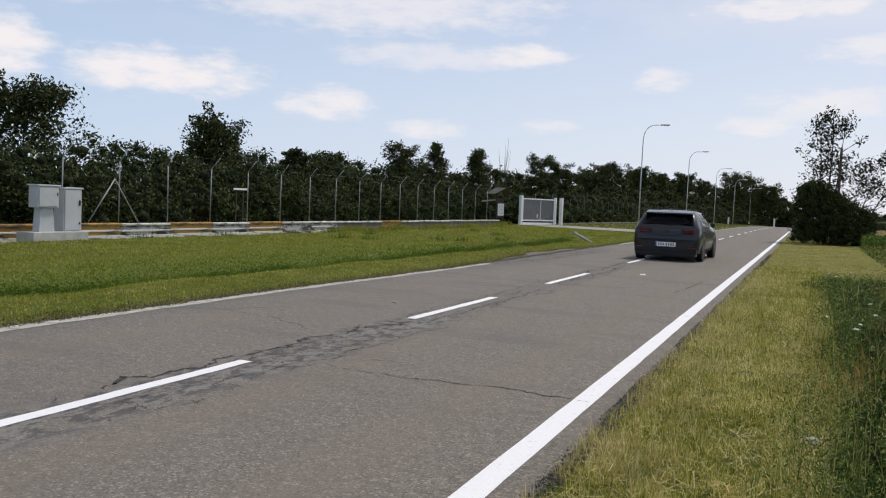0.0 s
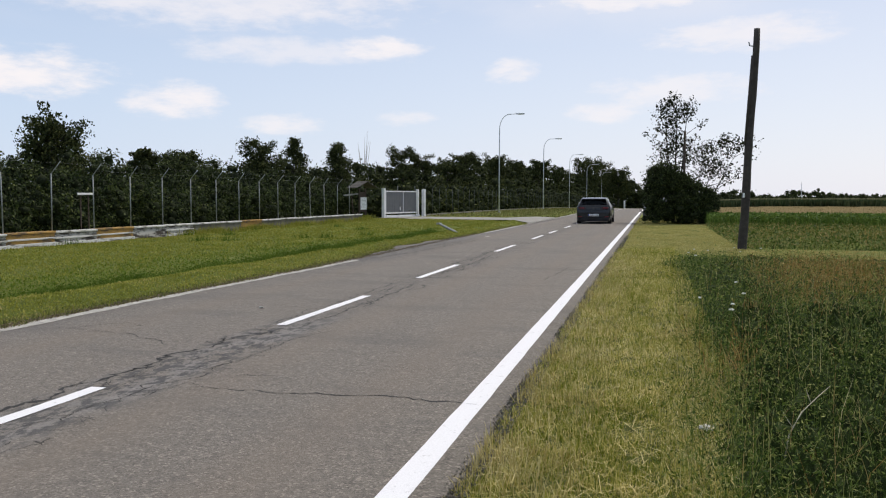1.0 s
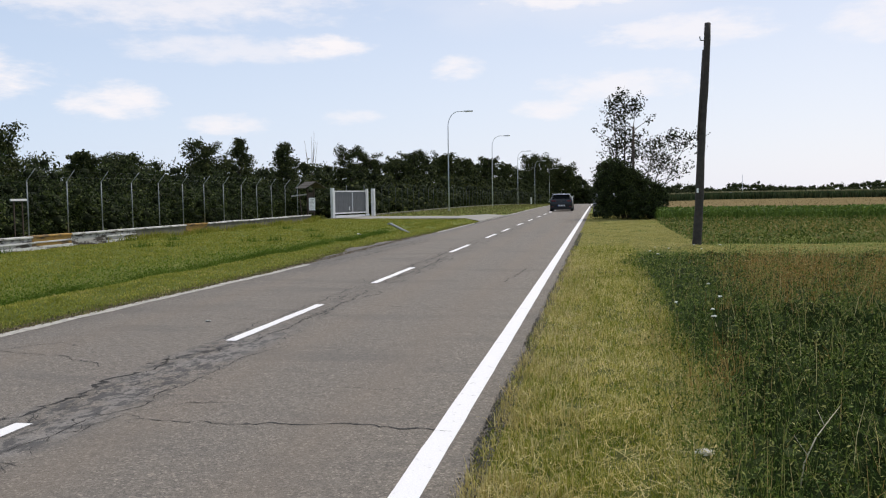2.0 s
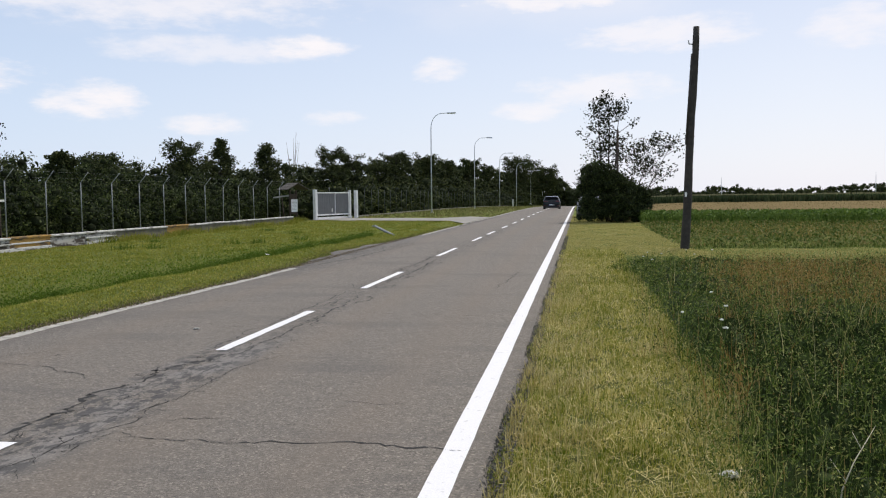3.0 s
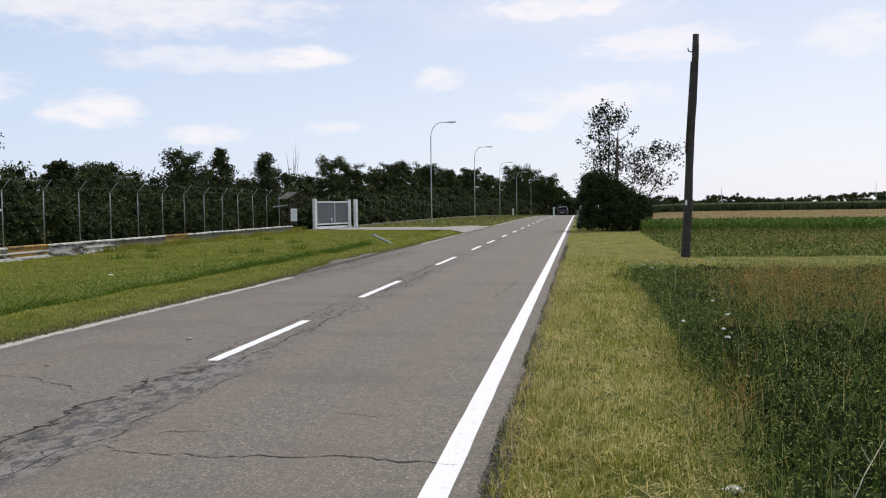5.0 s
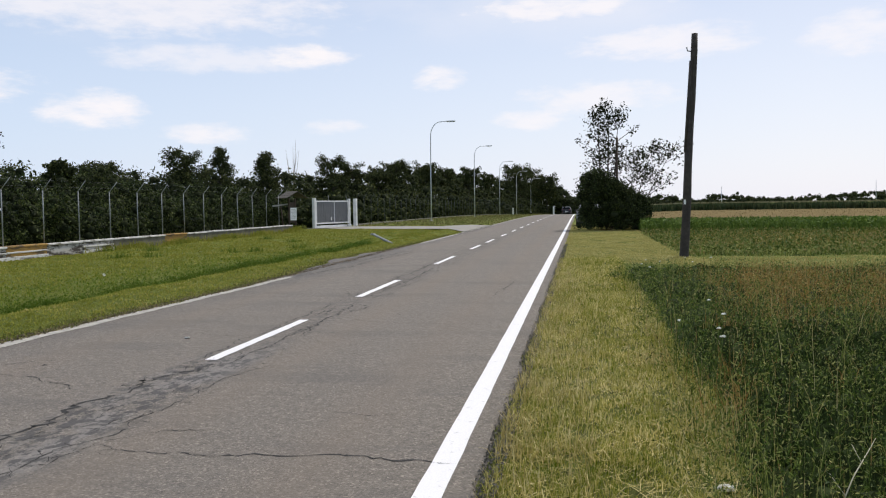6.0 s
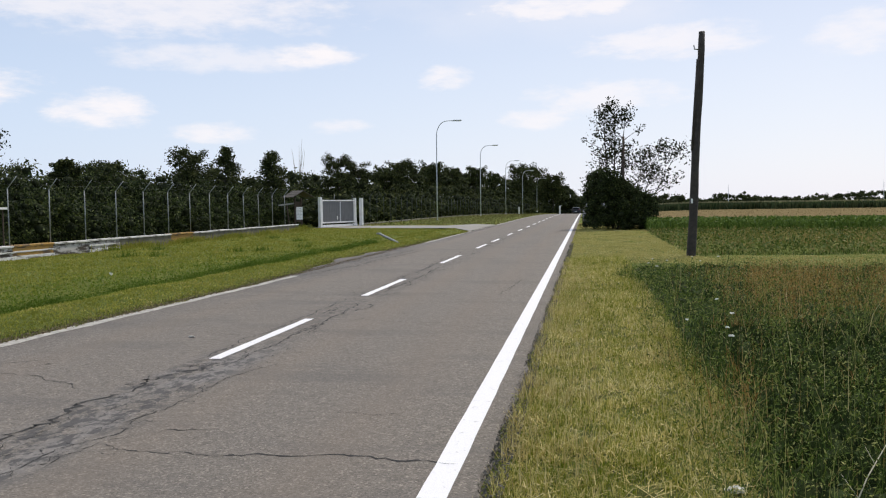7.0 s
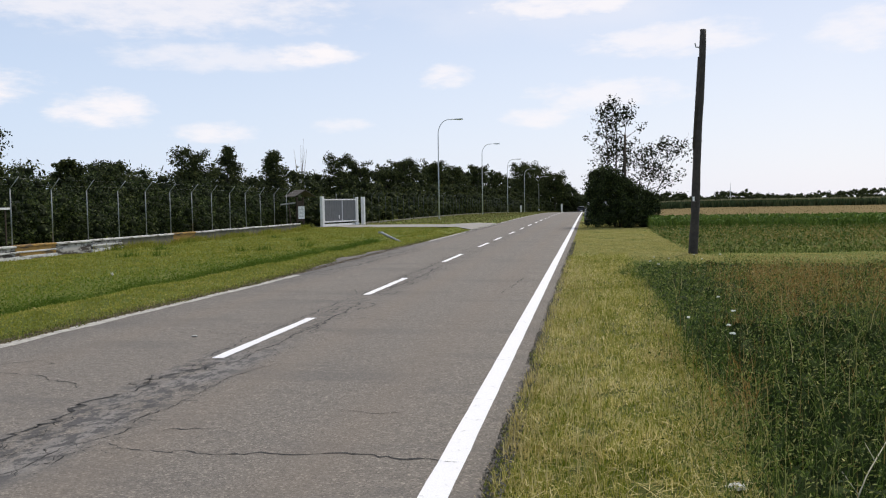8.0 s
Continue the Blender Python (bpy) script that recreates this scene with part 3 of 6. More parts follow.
main = [
    ([(-2.98, 2.6), (-2.9, 4.4), (-2.88, 5.6), (-2.8, 6.4), (-2.7, 7.1)], 0.04, 0.10),
    ([(-2.62, 2.4), (-2.4, 3.7), (-2.4, 4.2), (-2.25, 4.6), (-2.24, 5.2), (-2.24, 6.1), (-2.2, 7.0)], 0.012, 0.11),
    ([(-2.12, 4.25), (-1.34, 4.28), (-0.67, 4.33), (0.03, 4.25), (0.2, 4.22)], 0.022, 0.03),
    ([(-2.5, 7.0), (-2.45, 9.5), (-2.55, 12.0)], 0.028, 0.05),
    ([(-2.9, 7.1), (-2.88, 10.0), (-2.9, 12.4)], 0.018, 0.05),
    ([(-2.9, 15.4), (-2.8, 18), (-2.85, 20.2)], 0.03, 0.05),
    ([(-2.6, 12.5), (-2.5, 16), (-2.6, 19)], 0.03, 0.06),
    ([(-2.4, 10.0), (-1.2, 9.75), (-0.2, 9.7)], 0.012, 0.03),
    ([(-5.1, 6.5), (-4.1, 6.3), (-3.1, 5.8)], 0.013, 0.05),
    ([(-5.0, 6.2), (-4.5, 6.9), (-4.2, 7.2)], 0.012, 0.04),
    ([(-4.2, 8.6), (-3.6, 8.8), (-2.9, 8.5)], 0.011, 0.05),
    ([(-0.62, 12.6), (-0.5, 14.2), (-0.45, 16.0)], 0.022, 0.06),
    ([(-5.2, 10.5), (-4.4, 11), (-3.6, 10.8)], 0.012, 0.05),
    ([(-5.2, 16.2), (-4.7, 19), (-4.6, 22), (-4.3, 25.5)], 0.05, 0.12),
    ([(-5.3, 20.0), (-4.9, 23), (-4.6, 26)], 0.05, 0.10),
    ([(-2.7, 33.5), (-2.5, 35), (-1.2, 35.5), (-0.2, 35.2)], 0.03, 0.08),
    ([(-2.5, 27.5), (-1.5, 27.2), (-0.4, 27.6)], 0.02, 0.05),
]
rr = random.Random(5)
small = []
for _ in range(150):   # broken-up seam in the middle
    y = rr.uniform(2.2, 8.0)
    x = rr.choice((rr.uniform(-2.95, -2.2), rr.gauss(-2.82, 0.07), rr.gauss(-2.3, 0.09)))
    a, d = rr.uniform(-0.9, 0.9) + rr.choice((0, 1.57)), rr.uniform(0.06, 0.26)
    dx, dy = math.cos(a) * d * 0.6, math.sin(a) * d
    small.append(([(x, y), (x + dx + rr.uniform(-0.04, 0.04), y + dy), (x + 1.7 * dx + rr.uniform(-0.08, 0.08), y + 1.7 * dy + rr.uniform(-0.08, 0.08))], rr.uniform(0.005, 0.012), 0.010))
for _ in range(110):
    y = rr.uniform(8, 40)
    x = rr.uniform(-2.95, -2.3)
    small.append(([(x, y), (x + rr.uniform(-0.1, 0.1), y + rr.uniform(0.2, 0.6)), (x + rr.uniform(-0.3, 0.3), y + rr.uniform(0.4, 1.2))], rr.uniform(0.01, 0.03), 0.04))
for _ in range(60):
    y = rr.uniform(4, 30)
    x = rr.uniform(-5.0, -0.2)
    small.append(([(x, y), (x + rr.uniform(-0.2, 0.2), y + rr.uniform(-0.1, 0.1)), (x + rr.uniform(-0.6, 0.6), y + rr.uniform(-0.2, 0.2))], rr.uniform(0.005, 0.012), 0.03))
cracks_object("crack", main, "dark open crack in the asphalt")
cracks_object("paint_crack", [([(-0.08, 4.26), (0.0, 4.24), (0.08, 4.25)], 0.007, 0.006), ([(-0.075, 9.7), (0.075, 9.72)], 0.006, 0.006)], "thin dark crack through the white edge line", 0.0062)
cracks_object("fine_cracks", small, "fine dark crazing cracks")


def drive():
    """Pale side entrance between the gate and the road."""
    ys0 = [(-5.32, 44.0, 57.0), (-6.5, 46.5, 55.5), (-8.5, 49.0, 55.2), (-11.0, 50.4, 56.2), (-14.2, 51.6, 57.4), (-15.4, 52.2, 58.4), (-16.9, 52.6, 58.8)]
    v, f = [], []
    for x, a, b in ys0:
        for t in np.linspace(0, 1, 9):
            y = a + (b - a) * t
            v.append((x, y, max(float(land(x, y)), -0.02) + 0.03))
    for i in range(len(ys0) - 1):
        for j in range(8):
            o = i * 9 + j
            f.append((o, o + 1, o + 10, o + 9))
    tagged(new("driveway", mesh_np("driveway", v, f, M_DRIVE)), "pale dusty concrete side entrance to the gate", "driveway", kind="structure")


drive()

# ---- low wall and fence ----
WX = -17.1


def body_piece():
    bm = bmesh.new()
    box(bm, -0.10, 0.10, 0.006, 2.044, -0.25, 0.272, 0.008)
    return bm


def coping_piece():
    return boxed(-0.15, 0.15, 0.003, 2.047, 0.274, 0.335, bevel=0.012)


def ledge_piece():
    return boxed(0.104, 0.145, 0.004, 2.046, 0.09, 0.145, bevel=0.01)


def foot_piece():
    return boxed(0.104, 0.155, 0.004, 2.046, -0.25, -0.01, bevel=0.01)


POST_Y = [2.95 + 2.05 * k for k in range(23)]
OCHRE = (4, 5, 6, 8, 10, 15)       # panels with flaking ochre paint
wall = tagged(new("wall_roadside"), "low weathered concrete wall with rust-brown panels and pale ledges", "wall", kind="structure")
wall.location = (WX, 0, 0)
for name, made, mat in (("wall_panel", body_piece, M_WALL), ("coping", coping_piece, M_PALE), ("ledge", ledge_piece, M_PALE), ("footing", foot_piece, M_PALE)):
    first = part(name, made(), mat, wall)
    first.location = (0, POST_Y[0], 0)
    for k, y in enumerate(POST_Y[1:]):
        if name in ("ledge", "footing") and (k % 7 == 3 or k > 11):
            continue
        ob = new(name, first.data)
        ob.parent = wall
        ob.location = (0, y, 0.008 * math.sin(y * 1.7))
        if k + 1 in OCHRE and name in ("wall_panel", "coping"):
            ob.material_slots[0].link = "OBJECT"
            ob.material_slots[0].material = M_OCHRE
        elif k > 11 and name == "wall_panel":
            ob.material_slots[0].link = "OBJECT"
            ob.material_slots[0].material = M_DULLCONC


def post_bm(h=1.80, arm=0.37):
    bm = bmesh.new()
    tube(bm, [(0, 0, 0), (0, 0, h)], 0.019, 8)
    tube(bm, [(0, 0, h - 0.01), (arm * 0.85, 0, h + arm)], [0.017, 0.014], 6)
    return bm


fence = tagged(new("fence_near"), "galvanised steel fence posts with angled barbed-wire arms on a low wall", "fence", kind="structure")
fence.location = (WX, 0, 0.335)
post = part("post", post_bm(), M_GALV, fence)
post.location = (0, POST_Y[0], 0)
for k, y in enumerate(POST_Y[1:]):
    ob = new("post", post.data)
    ob.parent = fence
    ob.matrix_basis = pose(0, y, 0, RNG.normal(0, 0.5), RNG.normal(0, 0.6), RNG.normal(0, 6))
for side in (-0.95, 0.95):
    part("brace", tube(bmesh.new(), [(0.03, 17.1, 1.28), (0.03, 17.1 + side, 0.04)], 0.02, 6), M_GALV, fence)
for z, x in ((1.92, 0.12), (2.12, 0.28)):
    part("wire", tube(bmesh.new(), [(x, POST_Y[0] - 1, z), (x, POST_Y[-1] + 1, z)], 0.0012, 4), M_GALV, fence)

FX = -15.6
far_fence = tagged(new("fence_far"), "grey steel mesh fence with many thin upright posts beyond the gate", "fence", kind="structure")
bmp = post_bm(1.9, 0.3)
fp = part("post", bmp, plain("dull_fence_steel", (0.07, 0.078, 0.072), 0.8, 0.1), far_fence)
fp.matrix_basis = pose(FX + 0.09, 60.0, 0.2)
for k in range(1, 62):
    y = 60 + 2.05 * k
    ob = new("post", fp.data)
    ob.parent = far_fence
    ob.matrix_basis = pose(FX + 0.022 * (y - 56) + float(bend(y)), y, 0.2 + float(dip(y)), 0, RNG.normal(0, 0.6), RNG.normal(0, 5))
fb = []
for k in range(31):
    y = 59.5 + 4.1 * k
    bm = boxed(-0.1, 0.1, 0, 4.09, -0.3, 0.12, bevel=0.015)
    if k == 0:
        fb = part("kerb_panel", bm, M_DULLCONC, far_fence)
        fb.location = (FX + 0.08, y, 0)
    else:
        bm.free()
        ob = new("kerb_panel", fb.data)
        ob.parent = far_fence
        ob.location = (FX + 0.022 * (y - 56) + float(bend(y)), y, float(dip(y)))


def gate():
    """A sliding gate that runs on along the fence line; local x goes along it."""
    g = tagged(new("gate"), "closed sliding gate of grey slats in a white steel frame", "gate")
    g.matrix_basis = pose(-16.62, 53.25, 0, 0, 0, 73.4)
    n = 4.78
    part("gate_post", boxed(-0.02, 0.20, -0.1, 0.1, -0.1, 2.02, bevel=0.01), M_WHITE, g, "white square end post")
    part("gate_post", boxed(n - 0.16, n + 0.06, -0.42, -0.2, -0.1, 1.98, bevel=0.01), M_WHITE, g, "white square end post")
    part("gate_post", boxed(n - 0.14, n + 0.04, 0.14, 0.3, -0.1, 1.98, bevel=0.01), M_WHITE, g)
    for x in (0.24, n - 0.60):
        part("stile", boxed(x, x + 0.09, -0.042, 0.042, 0.28, 1.84, bevel=0.006), M_WHITE, g)
    part("stile", boxed(2.42, 2.50, -0.043, 0.043, 0.37, 1.76, bevel=0.006), M_CAB, g, "grey middle stile")
    part("top_rail", boxed(0.24, n - 0.51, -0.046, 0.046, 1.77, 1.85, bevel=0.006), M_WHITE, g)
    part("bottom_rail", boxed(0.24, n - 0.51, -0.046, 0.046, 0.28, 0.37, bevel=0.006), M_WHITE, g)
    for a, b in ((0.33, 2.42), (2.50, n - 0.60)):
        m = 20
        w = (b - a) / m
        for k in range(m):
            part("slat", boxed(a + k * w + 0.003, a + (k + 1) * w - 0.003, -0.014 + 0.003 * (k % 2), 0.012, 0.37, 1.77), M_GATE, g)
    part("track", boxed(0.2, n - 0.3, -0.14, 0.14, -0.08, 0.17, bevel=0.01), M_WHITE, g, "white concrete threshold beam")
    part("latch_box", boxed(1.98, 2.04, -0.09, -0.046, 0.5, 0.75, bevel=0.006), M_WHITE, g)
    for x in (1.8, n - 0.75):
        part("guide_rod", tube(bmesh.new(), [(x, 0, 1.85), (x, 0, 2.2)], 0.018, 6), M_GALV, g)


gate()


def notice_board():
    k = tagged(new("notice_board"), "dark wooden notice board with small pitched roof and white sheet", "notice board")
    k.matrix_basis = pose(-17.28, 51.0, 0, 0, 0, 58)
    for x in (-0.27, 0.23):
        part("post", boxed(x - 0.05, x + 0.05, -0.05, 0.05, -0.12, 2.0, bevel=0.008), M_DARKWOOD, k)
    part("board", boxed(-0.22, 0.18, -0.02, 0.03, 0.45, 1.75, bevel=0.005), M_DARKWOOD, k)
    part("sheet", boxed(-0.22, 0.28, -0.066, -0.054, 0.6, 1.4), M_PAPER, k, "white printed notice")
    for j in range(7):
        part("print_bar", boxed(-0.16, 0.18 + 0.03 * (j % 3), -0.072, -0.067, 1.28 - 0.09 * j, 1.295 - 0.09 * j), M_INK, k)
    for s in (-1, 1):
        bm = bmesh.new()
        for j in range(5):
            a, b = j / 5, (j + 1) / 5
            box(bm, a * 0.92, b * 0.92 + 0.03, -0.55, 0.55, -0.012 * (j % 2), 0.03 - 0.012 * (j % 2), 0.004)
        part("roof_boards", bm, M_ROOFWOOD, k, "weathered roof boards", m=pose(0, 0, 2.42, 0, 26 if s > 0 else 154, 0) if s > 0 else pose(0, 0, 2.42, 0, 26, 180))
    arm = tagged(new("direction_board"), "pale wooden direction board nailed to a fence post", "sign")
    arm.matrix_basis = pose(-18.75, 51.4, 1.52, 0, -6, 0)
    part("plank", boxed(0, 1.15, -0.015, 0.015, -0.04, 0.05, bevel=0.004), M_CONC, arm)
    part("stake", boxed(0.5, 0.56, 0.016, 0.07, -1.65, 0.12), M_DARKWOOD, arm)


notice_board()


def utility_cabinets():
    base = tagged(new("concrete_plinth", None), "rough concrete plinth in the grass", "plinth")
    base.location = (-15.9, 14.1, 0)
    part("slab", boxed(-0.5, 0.10, -0.85, 0.85, -0.3, 0.2, bevel=0.02), M_CONC, base)
    a = tagged(new("utility_cabinet"), "tall light grey utility cabinet on a concrete plinth", "cabinet")
    a.location = (-15.9, 14.1, 0.2)
    part("body", boxed(-0.36, -0.02, 0.14, 0.72, 0, 1.08, bevel=0.012), M_CAB, a)
    part("door", boxed(-0.018, 0.004, 0.17, 0.69, 0.04, 1.05, bevel=0.004), M_CAB, a)
    part("lid", boxed(-0.39, 0.012, 0.11, 0.75, 1.08, 1.125, bevel=0.01), M_CAB, a)
    part("handle", boxed(0.004, 0.026, 0.60, 0.65, 0.66, 0.80, bevel=0.004), M_BLACK, a, "black latch")
    part("handle", boxed(0.004, 0.02, 0.61, 0.65, 0.18, 0.24, bevel=0.004), M_BLACK, a)
    b = tagged(new("utility_cabinet"), "grey meter box on a tapered pedestal beside a taller cabinet", "cabinet")
    b.location = (-15.9, 14.1, 0.2)
    bm = boxed(-0.26, -0.03, -0.58, -0.12, 0, 0.60)
    for v in bm.verts:
        if v.co.z > 0.3:
            v.co.y = -0.37 + (v.co.y + 0.37) * 0.8
    part("pedestal", bm, M_CAB, b)
    part("body", boxed(-0.27, 0.04, -0.70, -0.06, 0.60, 1.13, bevel=0.012), M_CAB, b)
    part("door", boxed(0.042, 0.06, -0.66, -0.10, 0.64, 1.09, bevel=0.004), M_CAB, b)
    part("lid", boxed(-0.30, 0.075, -0.73, -0.03, 1.13, 1.17, bevel=0.01), M_CAB, b)
    part("hinge", boxed(0.06, 0.075, -0.13, -0.11, 0.9, 0.98), M_BLACK, b)


utility_cabinets()


def fence_board():
    b = tagged(new("fence_board"), "narrow weathered white board standing among the leaves behind the fence", "board")
    part("board", boxed(-0.015, 0.015, -0.5, 0.3, 1.47, 1.54, bevel=0.005), M_WHITE, b)
    for y in (-0.3, 0.1):
        part("stake", boxed(-0.05, -0.021, y - 0.02, y + 0.02, -0.15, 1.54), M_DARKWOOD, b)
    b.location = (-17.38, 23.5, 0)


fence_board()


def street_lamp():
    s = tagged(new("street_lamp"), "tall grey street lamp with curved arm beside the road", "street lamp", "lamps along the road")
    pts = [(0, 0, -0.1), (0, 0, 4.0), (0.02, 0, 7.6)]
    for k in range(1, 9):
        a = math.pi / 2 * k / 8
        pts.append((0.02 + 0.95 * (1 - math.cos(a)), 0, 7.6 + 1.3 * math.sin(a)))
    pts.append((1.9, 0, 8.93))
    part("pole", tube(bmesh.new(), pts, [0.065, 0.05, 0.042] + [0.032] * 9, 10), M_LAMP, s)
    bm = boxed(1.5, 2.3, -0.14, 0.14, 8.87, 8.97, bevel=0.03)
    part("lamp_head", bm, M_LAMP, s)
    part("lens", boxed(1.7, 2.2, -0.1, 0.1, 8.845, 8.872, bevel=0.01), M_PAPER, s)
    part("base_plate", boxed(-0.16, 0.16, -0.16, 0.16, -0.1, 0.05, bevel=0.01), M_CONC, s)
    return s


lamp = street_lamp()
LAMPS = [74.5, 106.0, 140.0, 172.0, 205.0, 236.0]
lamp.location = (-12.45, LAMPS[0], 0)
for y in LAMPS[1:]:
    copy_thing(lamp, pose(-12.4 + float(bend(y)) * 0.6, y, float(dip(y))))


def wooden_pole():
    p = tagged(new("utility_pole"), "bare leaning dark wooden pole standing in the grass", "pole")
    bm = bmesh.new()
    pts, rad = [], []
    for k in range(15):
        z = -0.4 + 6.2 * k / 14
        pts.append((0.046 * z + 0.012 * math.sin(z * 1.7), 0.01 * math.sin(z * 2.1), z))
        rad.append(0.118 - 0.0068 * z + 0.004 * math.sin(z * 5))
    tube(bm, pts, rad, 14)
    part("shaft", bm, M_WOODPOLE, p)
    part("splice", tube(bmesh.new(), [(0.046 * 2.75 - 0.09, -0.03, 2.75), (0.046 * 5.0 - 0.06, -0.03, 5.1)], [0.05, 0.045], 8), M_WOODPOLE, p, "split strip of wood along the shaft")
    part("hook", tube(bmesh.new(), [(0.17, 0, 5.35), (0.08, -0.02, 5.36), (0.06, -0.02, 5.46)], 0.016, 6), M_GALV, p)
    part("tag", boxed(-0.02, 0.03, -0.14, -0.12, 1.38, 1.50), M_PAPER, p, "small white tag")
    p.location = (3.47, 22.5, 0)


wooden_pole()


def fallen_post():
    p = tagged(new("fallen_post"), "pale toppled post leaning in the grass by the entrance", "post")
    part("shaft", tube(bmesh.new(), [(-7.43, 32.6, 0.30), (-6.8, 31.5, 0.16), (-6.2, 30.5, 0.02)], [0.045, 0.05, 0.05], 8), M_GALV, p)
    part("bracket", boxed(-7.56, -7.36, 32.6, 32.68, 0.27, 0.34), M_GALV, p)


fallen_post()


def white_marker(x, y, h, w):
    p = tagged(new("marker_post"), "white painted marker post at the far roadside", "post", "far marker posts")
    part("shaft", boxed(-w / 2, w / 2, -w / 2, w / 2, -0.2, h, bevel=0.02), M_WHITE, p)
    part("cap", boxed(-w / 2 - 0.02, w / 2 + 0.02, -w / 2 - 0.02, w / 2 + 0.02, h, h + 0.06, bevel=0.01), M_WHITE, p)
    p.location = (x, y, float(dip(y)))


white_marker(-4.8, 185, 1.75, 0.34)
white_marker(-10.8, 148, 1.2, 0.24)
white_marker(-10.9, 205, 0.95, 0.34)

# ---- cars ----


def car_materials(tag, color):
    k = Mat(tag + "_car_paint", 0.35, 0.15)
    k.put(k.ramp(k.noise(2.5, 4), [(0.3, tuple(c * 0.9 for c in color)), (0.7, color)]), "Base Color")
    k.b.inputs["Coat Weight"].default_value = 0.6
    k.b.inputs["Specular IOR Level"].default_value = 0.2
    k.b.inputs["Coat Roughness"].default_value = 0.03
    g = Mat(tag + "_tinted_glass", 0.06, 0.0, 0.12)
    g.put(g.ramp(g.noise(1.5, 3), [(0.3, (0.004, 0.005, 0.006)), (0.7, (0.008, 0.009, 0.010))]), "Base Color")
    return k.m, g.m


M_TAIL = plain("tail_lamp_red", (0.06, 0.007, 0.009), 0.3, var=0.3, scale=20)
M_TAILBAR = plain("tail_lamp_strip", (0.26, 0.02, 0.025), 0.3, var=0.2, scale=20)
M_HEAD = plain("head_lamp_glass", (0.55, 0.57, 0.6), 0.1, var=0.1)
M_PLATE = plain("plate_white", (0.78, 0.79, 0.80), 0.45, var=0.05)
M_BLUE = plain("plate_blue", (0.02, 0.06, 0.35), 0.5)

# station y, underside z, widest x, shoulder z, shoulder x, top edge x, top edge z, crown z
STATIONS = [
    (-0.87, 0.25, 0.66, 0.52, 0.66, 0.63, 0.57, 0.58), (-0.855, 0.22, 0.77, 0.60, 0.765, 0.735, 0.64, 0.65),
    (-0.83, 0.19, 0.825, 0.76, 0.815, 0.765, 0.81, 0.82), (-0.79, 0.18, 0.86, 0.84, 0.845, 0.775, 0.92, 0.935),
    (-0.74, 0.18, 0.88, 0.88, 0.86, 0.76, 1.005, 1.03), (-0.66, 0.18, 0.892, 0.90, 0.868, 0.735, 1.115, 1.15),
    (-0.56, 0.18, 0.896, 0.915, 0.872, 0.705, 1.235, 1.27), (-0.44, 0.18, 0.899, 0.925, 0.876, 0.68, 1.335, 1.375),
    (-0.10, 0.2, 0.90, 0.93, 0.88, 0.672, 1.375, 1.425), (0.5, 0.2, 0.90, 0.92, 0.88, 0.665, 1.395, 1.45),
    (1.15, 0.2, 0.90, 0.91, 0.88, 0.645, 1.375, 1.43), (1.6, 0.2, 0.90, 0.90, 0.875, 0.625, 1.30, 1.35),
    (2.0, 0.2, 0.90, 0.90, 0.87, 0.69, 1.15, 1.19), (2.4, 0.2, 0.895, 0.90, 0.86, 0.75, 0.96, 1.00),
    (2.9, 0.21, 0.89, 0.83, 0.84, 0.71, 0.89, 0.93), (3.25, 0.24, 0.86, 0.72, 0.80, 0.66, 0.78, 0.81),
    (3.42, 0.28, 0.78, 0.60, 0.72, 0.60, 0.66, 0.68), (3.49, 0.36, 0.66, 0.52, 0.62, 0.54, 0.56, 0.57),
]


STATIONS = [s[:6] + tuple(z if z < 0.9 else 0.9 + (z - 0.9) * 0.91 for z in s[6:]) for s in STATIONS]


def tail_y(x, z):
    """Rear surface of the car at half width x and height z."""
    y = float(np.interp(abs(x), [0.0, 0.66, 0.77, 0.825, 0.86, 0.88, 0.893], [-0.872, -0.87, -0.845, -0.80, -0.72, -0.62, -0.5]))
    return y + max(0.0, z - 0.6) * 0.2


def tail_patch(x0, x1, z0, z1, lift=0.014, nx=9, taper=0.0):
    """A curved panel lying on the rear of the car."""
    rows = []
    for j in range(4):
        t = j / 3
        rows.append([(x0 + (x1 - x0) * i / (nx - 1), tail_y(x0 + (x1 - x0) * i / (nx - 1), z0 + (z1 - z0) * t), z0 + (z1 - z0) * t * (1 - taper * (1 - i / (nx - 1)))) for i in range(nx)])
    return pane(rows, (0, -lift, 0))


def half_section(s):
    y, zb, xw, zs, xs, xr, zr, zt = s
    return [(0, zb), (xw * 0.75, zb), (xw * 0.97, zb + 0.05), (xw, zb + (zs - zb) * 0.45), (xw * 0.995, zb + (zs - zb) * 0.8), (xs, zs),
            (xs + (xr - xs) * 0.5, zs + (zr - zs) * 0.52), (xr, zr), (xr * 0.88, zr + (zt - zr) * 0.5), (xr * 0.5, zr + (zt - zr) * 0.92), (0, zt)]


def car_shell():
    bm = bmesh.new()
    rings = []
    for s in STATIONS:
        h = half_section(s)
        full = [(-x, z) for x, z in h[::-1]] + h[1:]
        rings.append([bm.verts.new((x, s[0], z)) for x, z in full[:-1]])
    for a, b in zip(rings, rings[1:]):
        n = len(a)
        for j in range(n):
            bm.faces.new((a[j], a[(j + 1) % n], b[(j + 1) % n], b[j])).smooth = True
    bm.faces.new(rings[0][::-1])
    bm.faces.new(rings[-1])
    bmesh.ops.recalc_face_normals(bm, faces=bm.faces[:])
    return bm


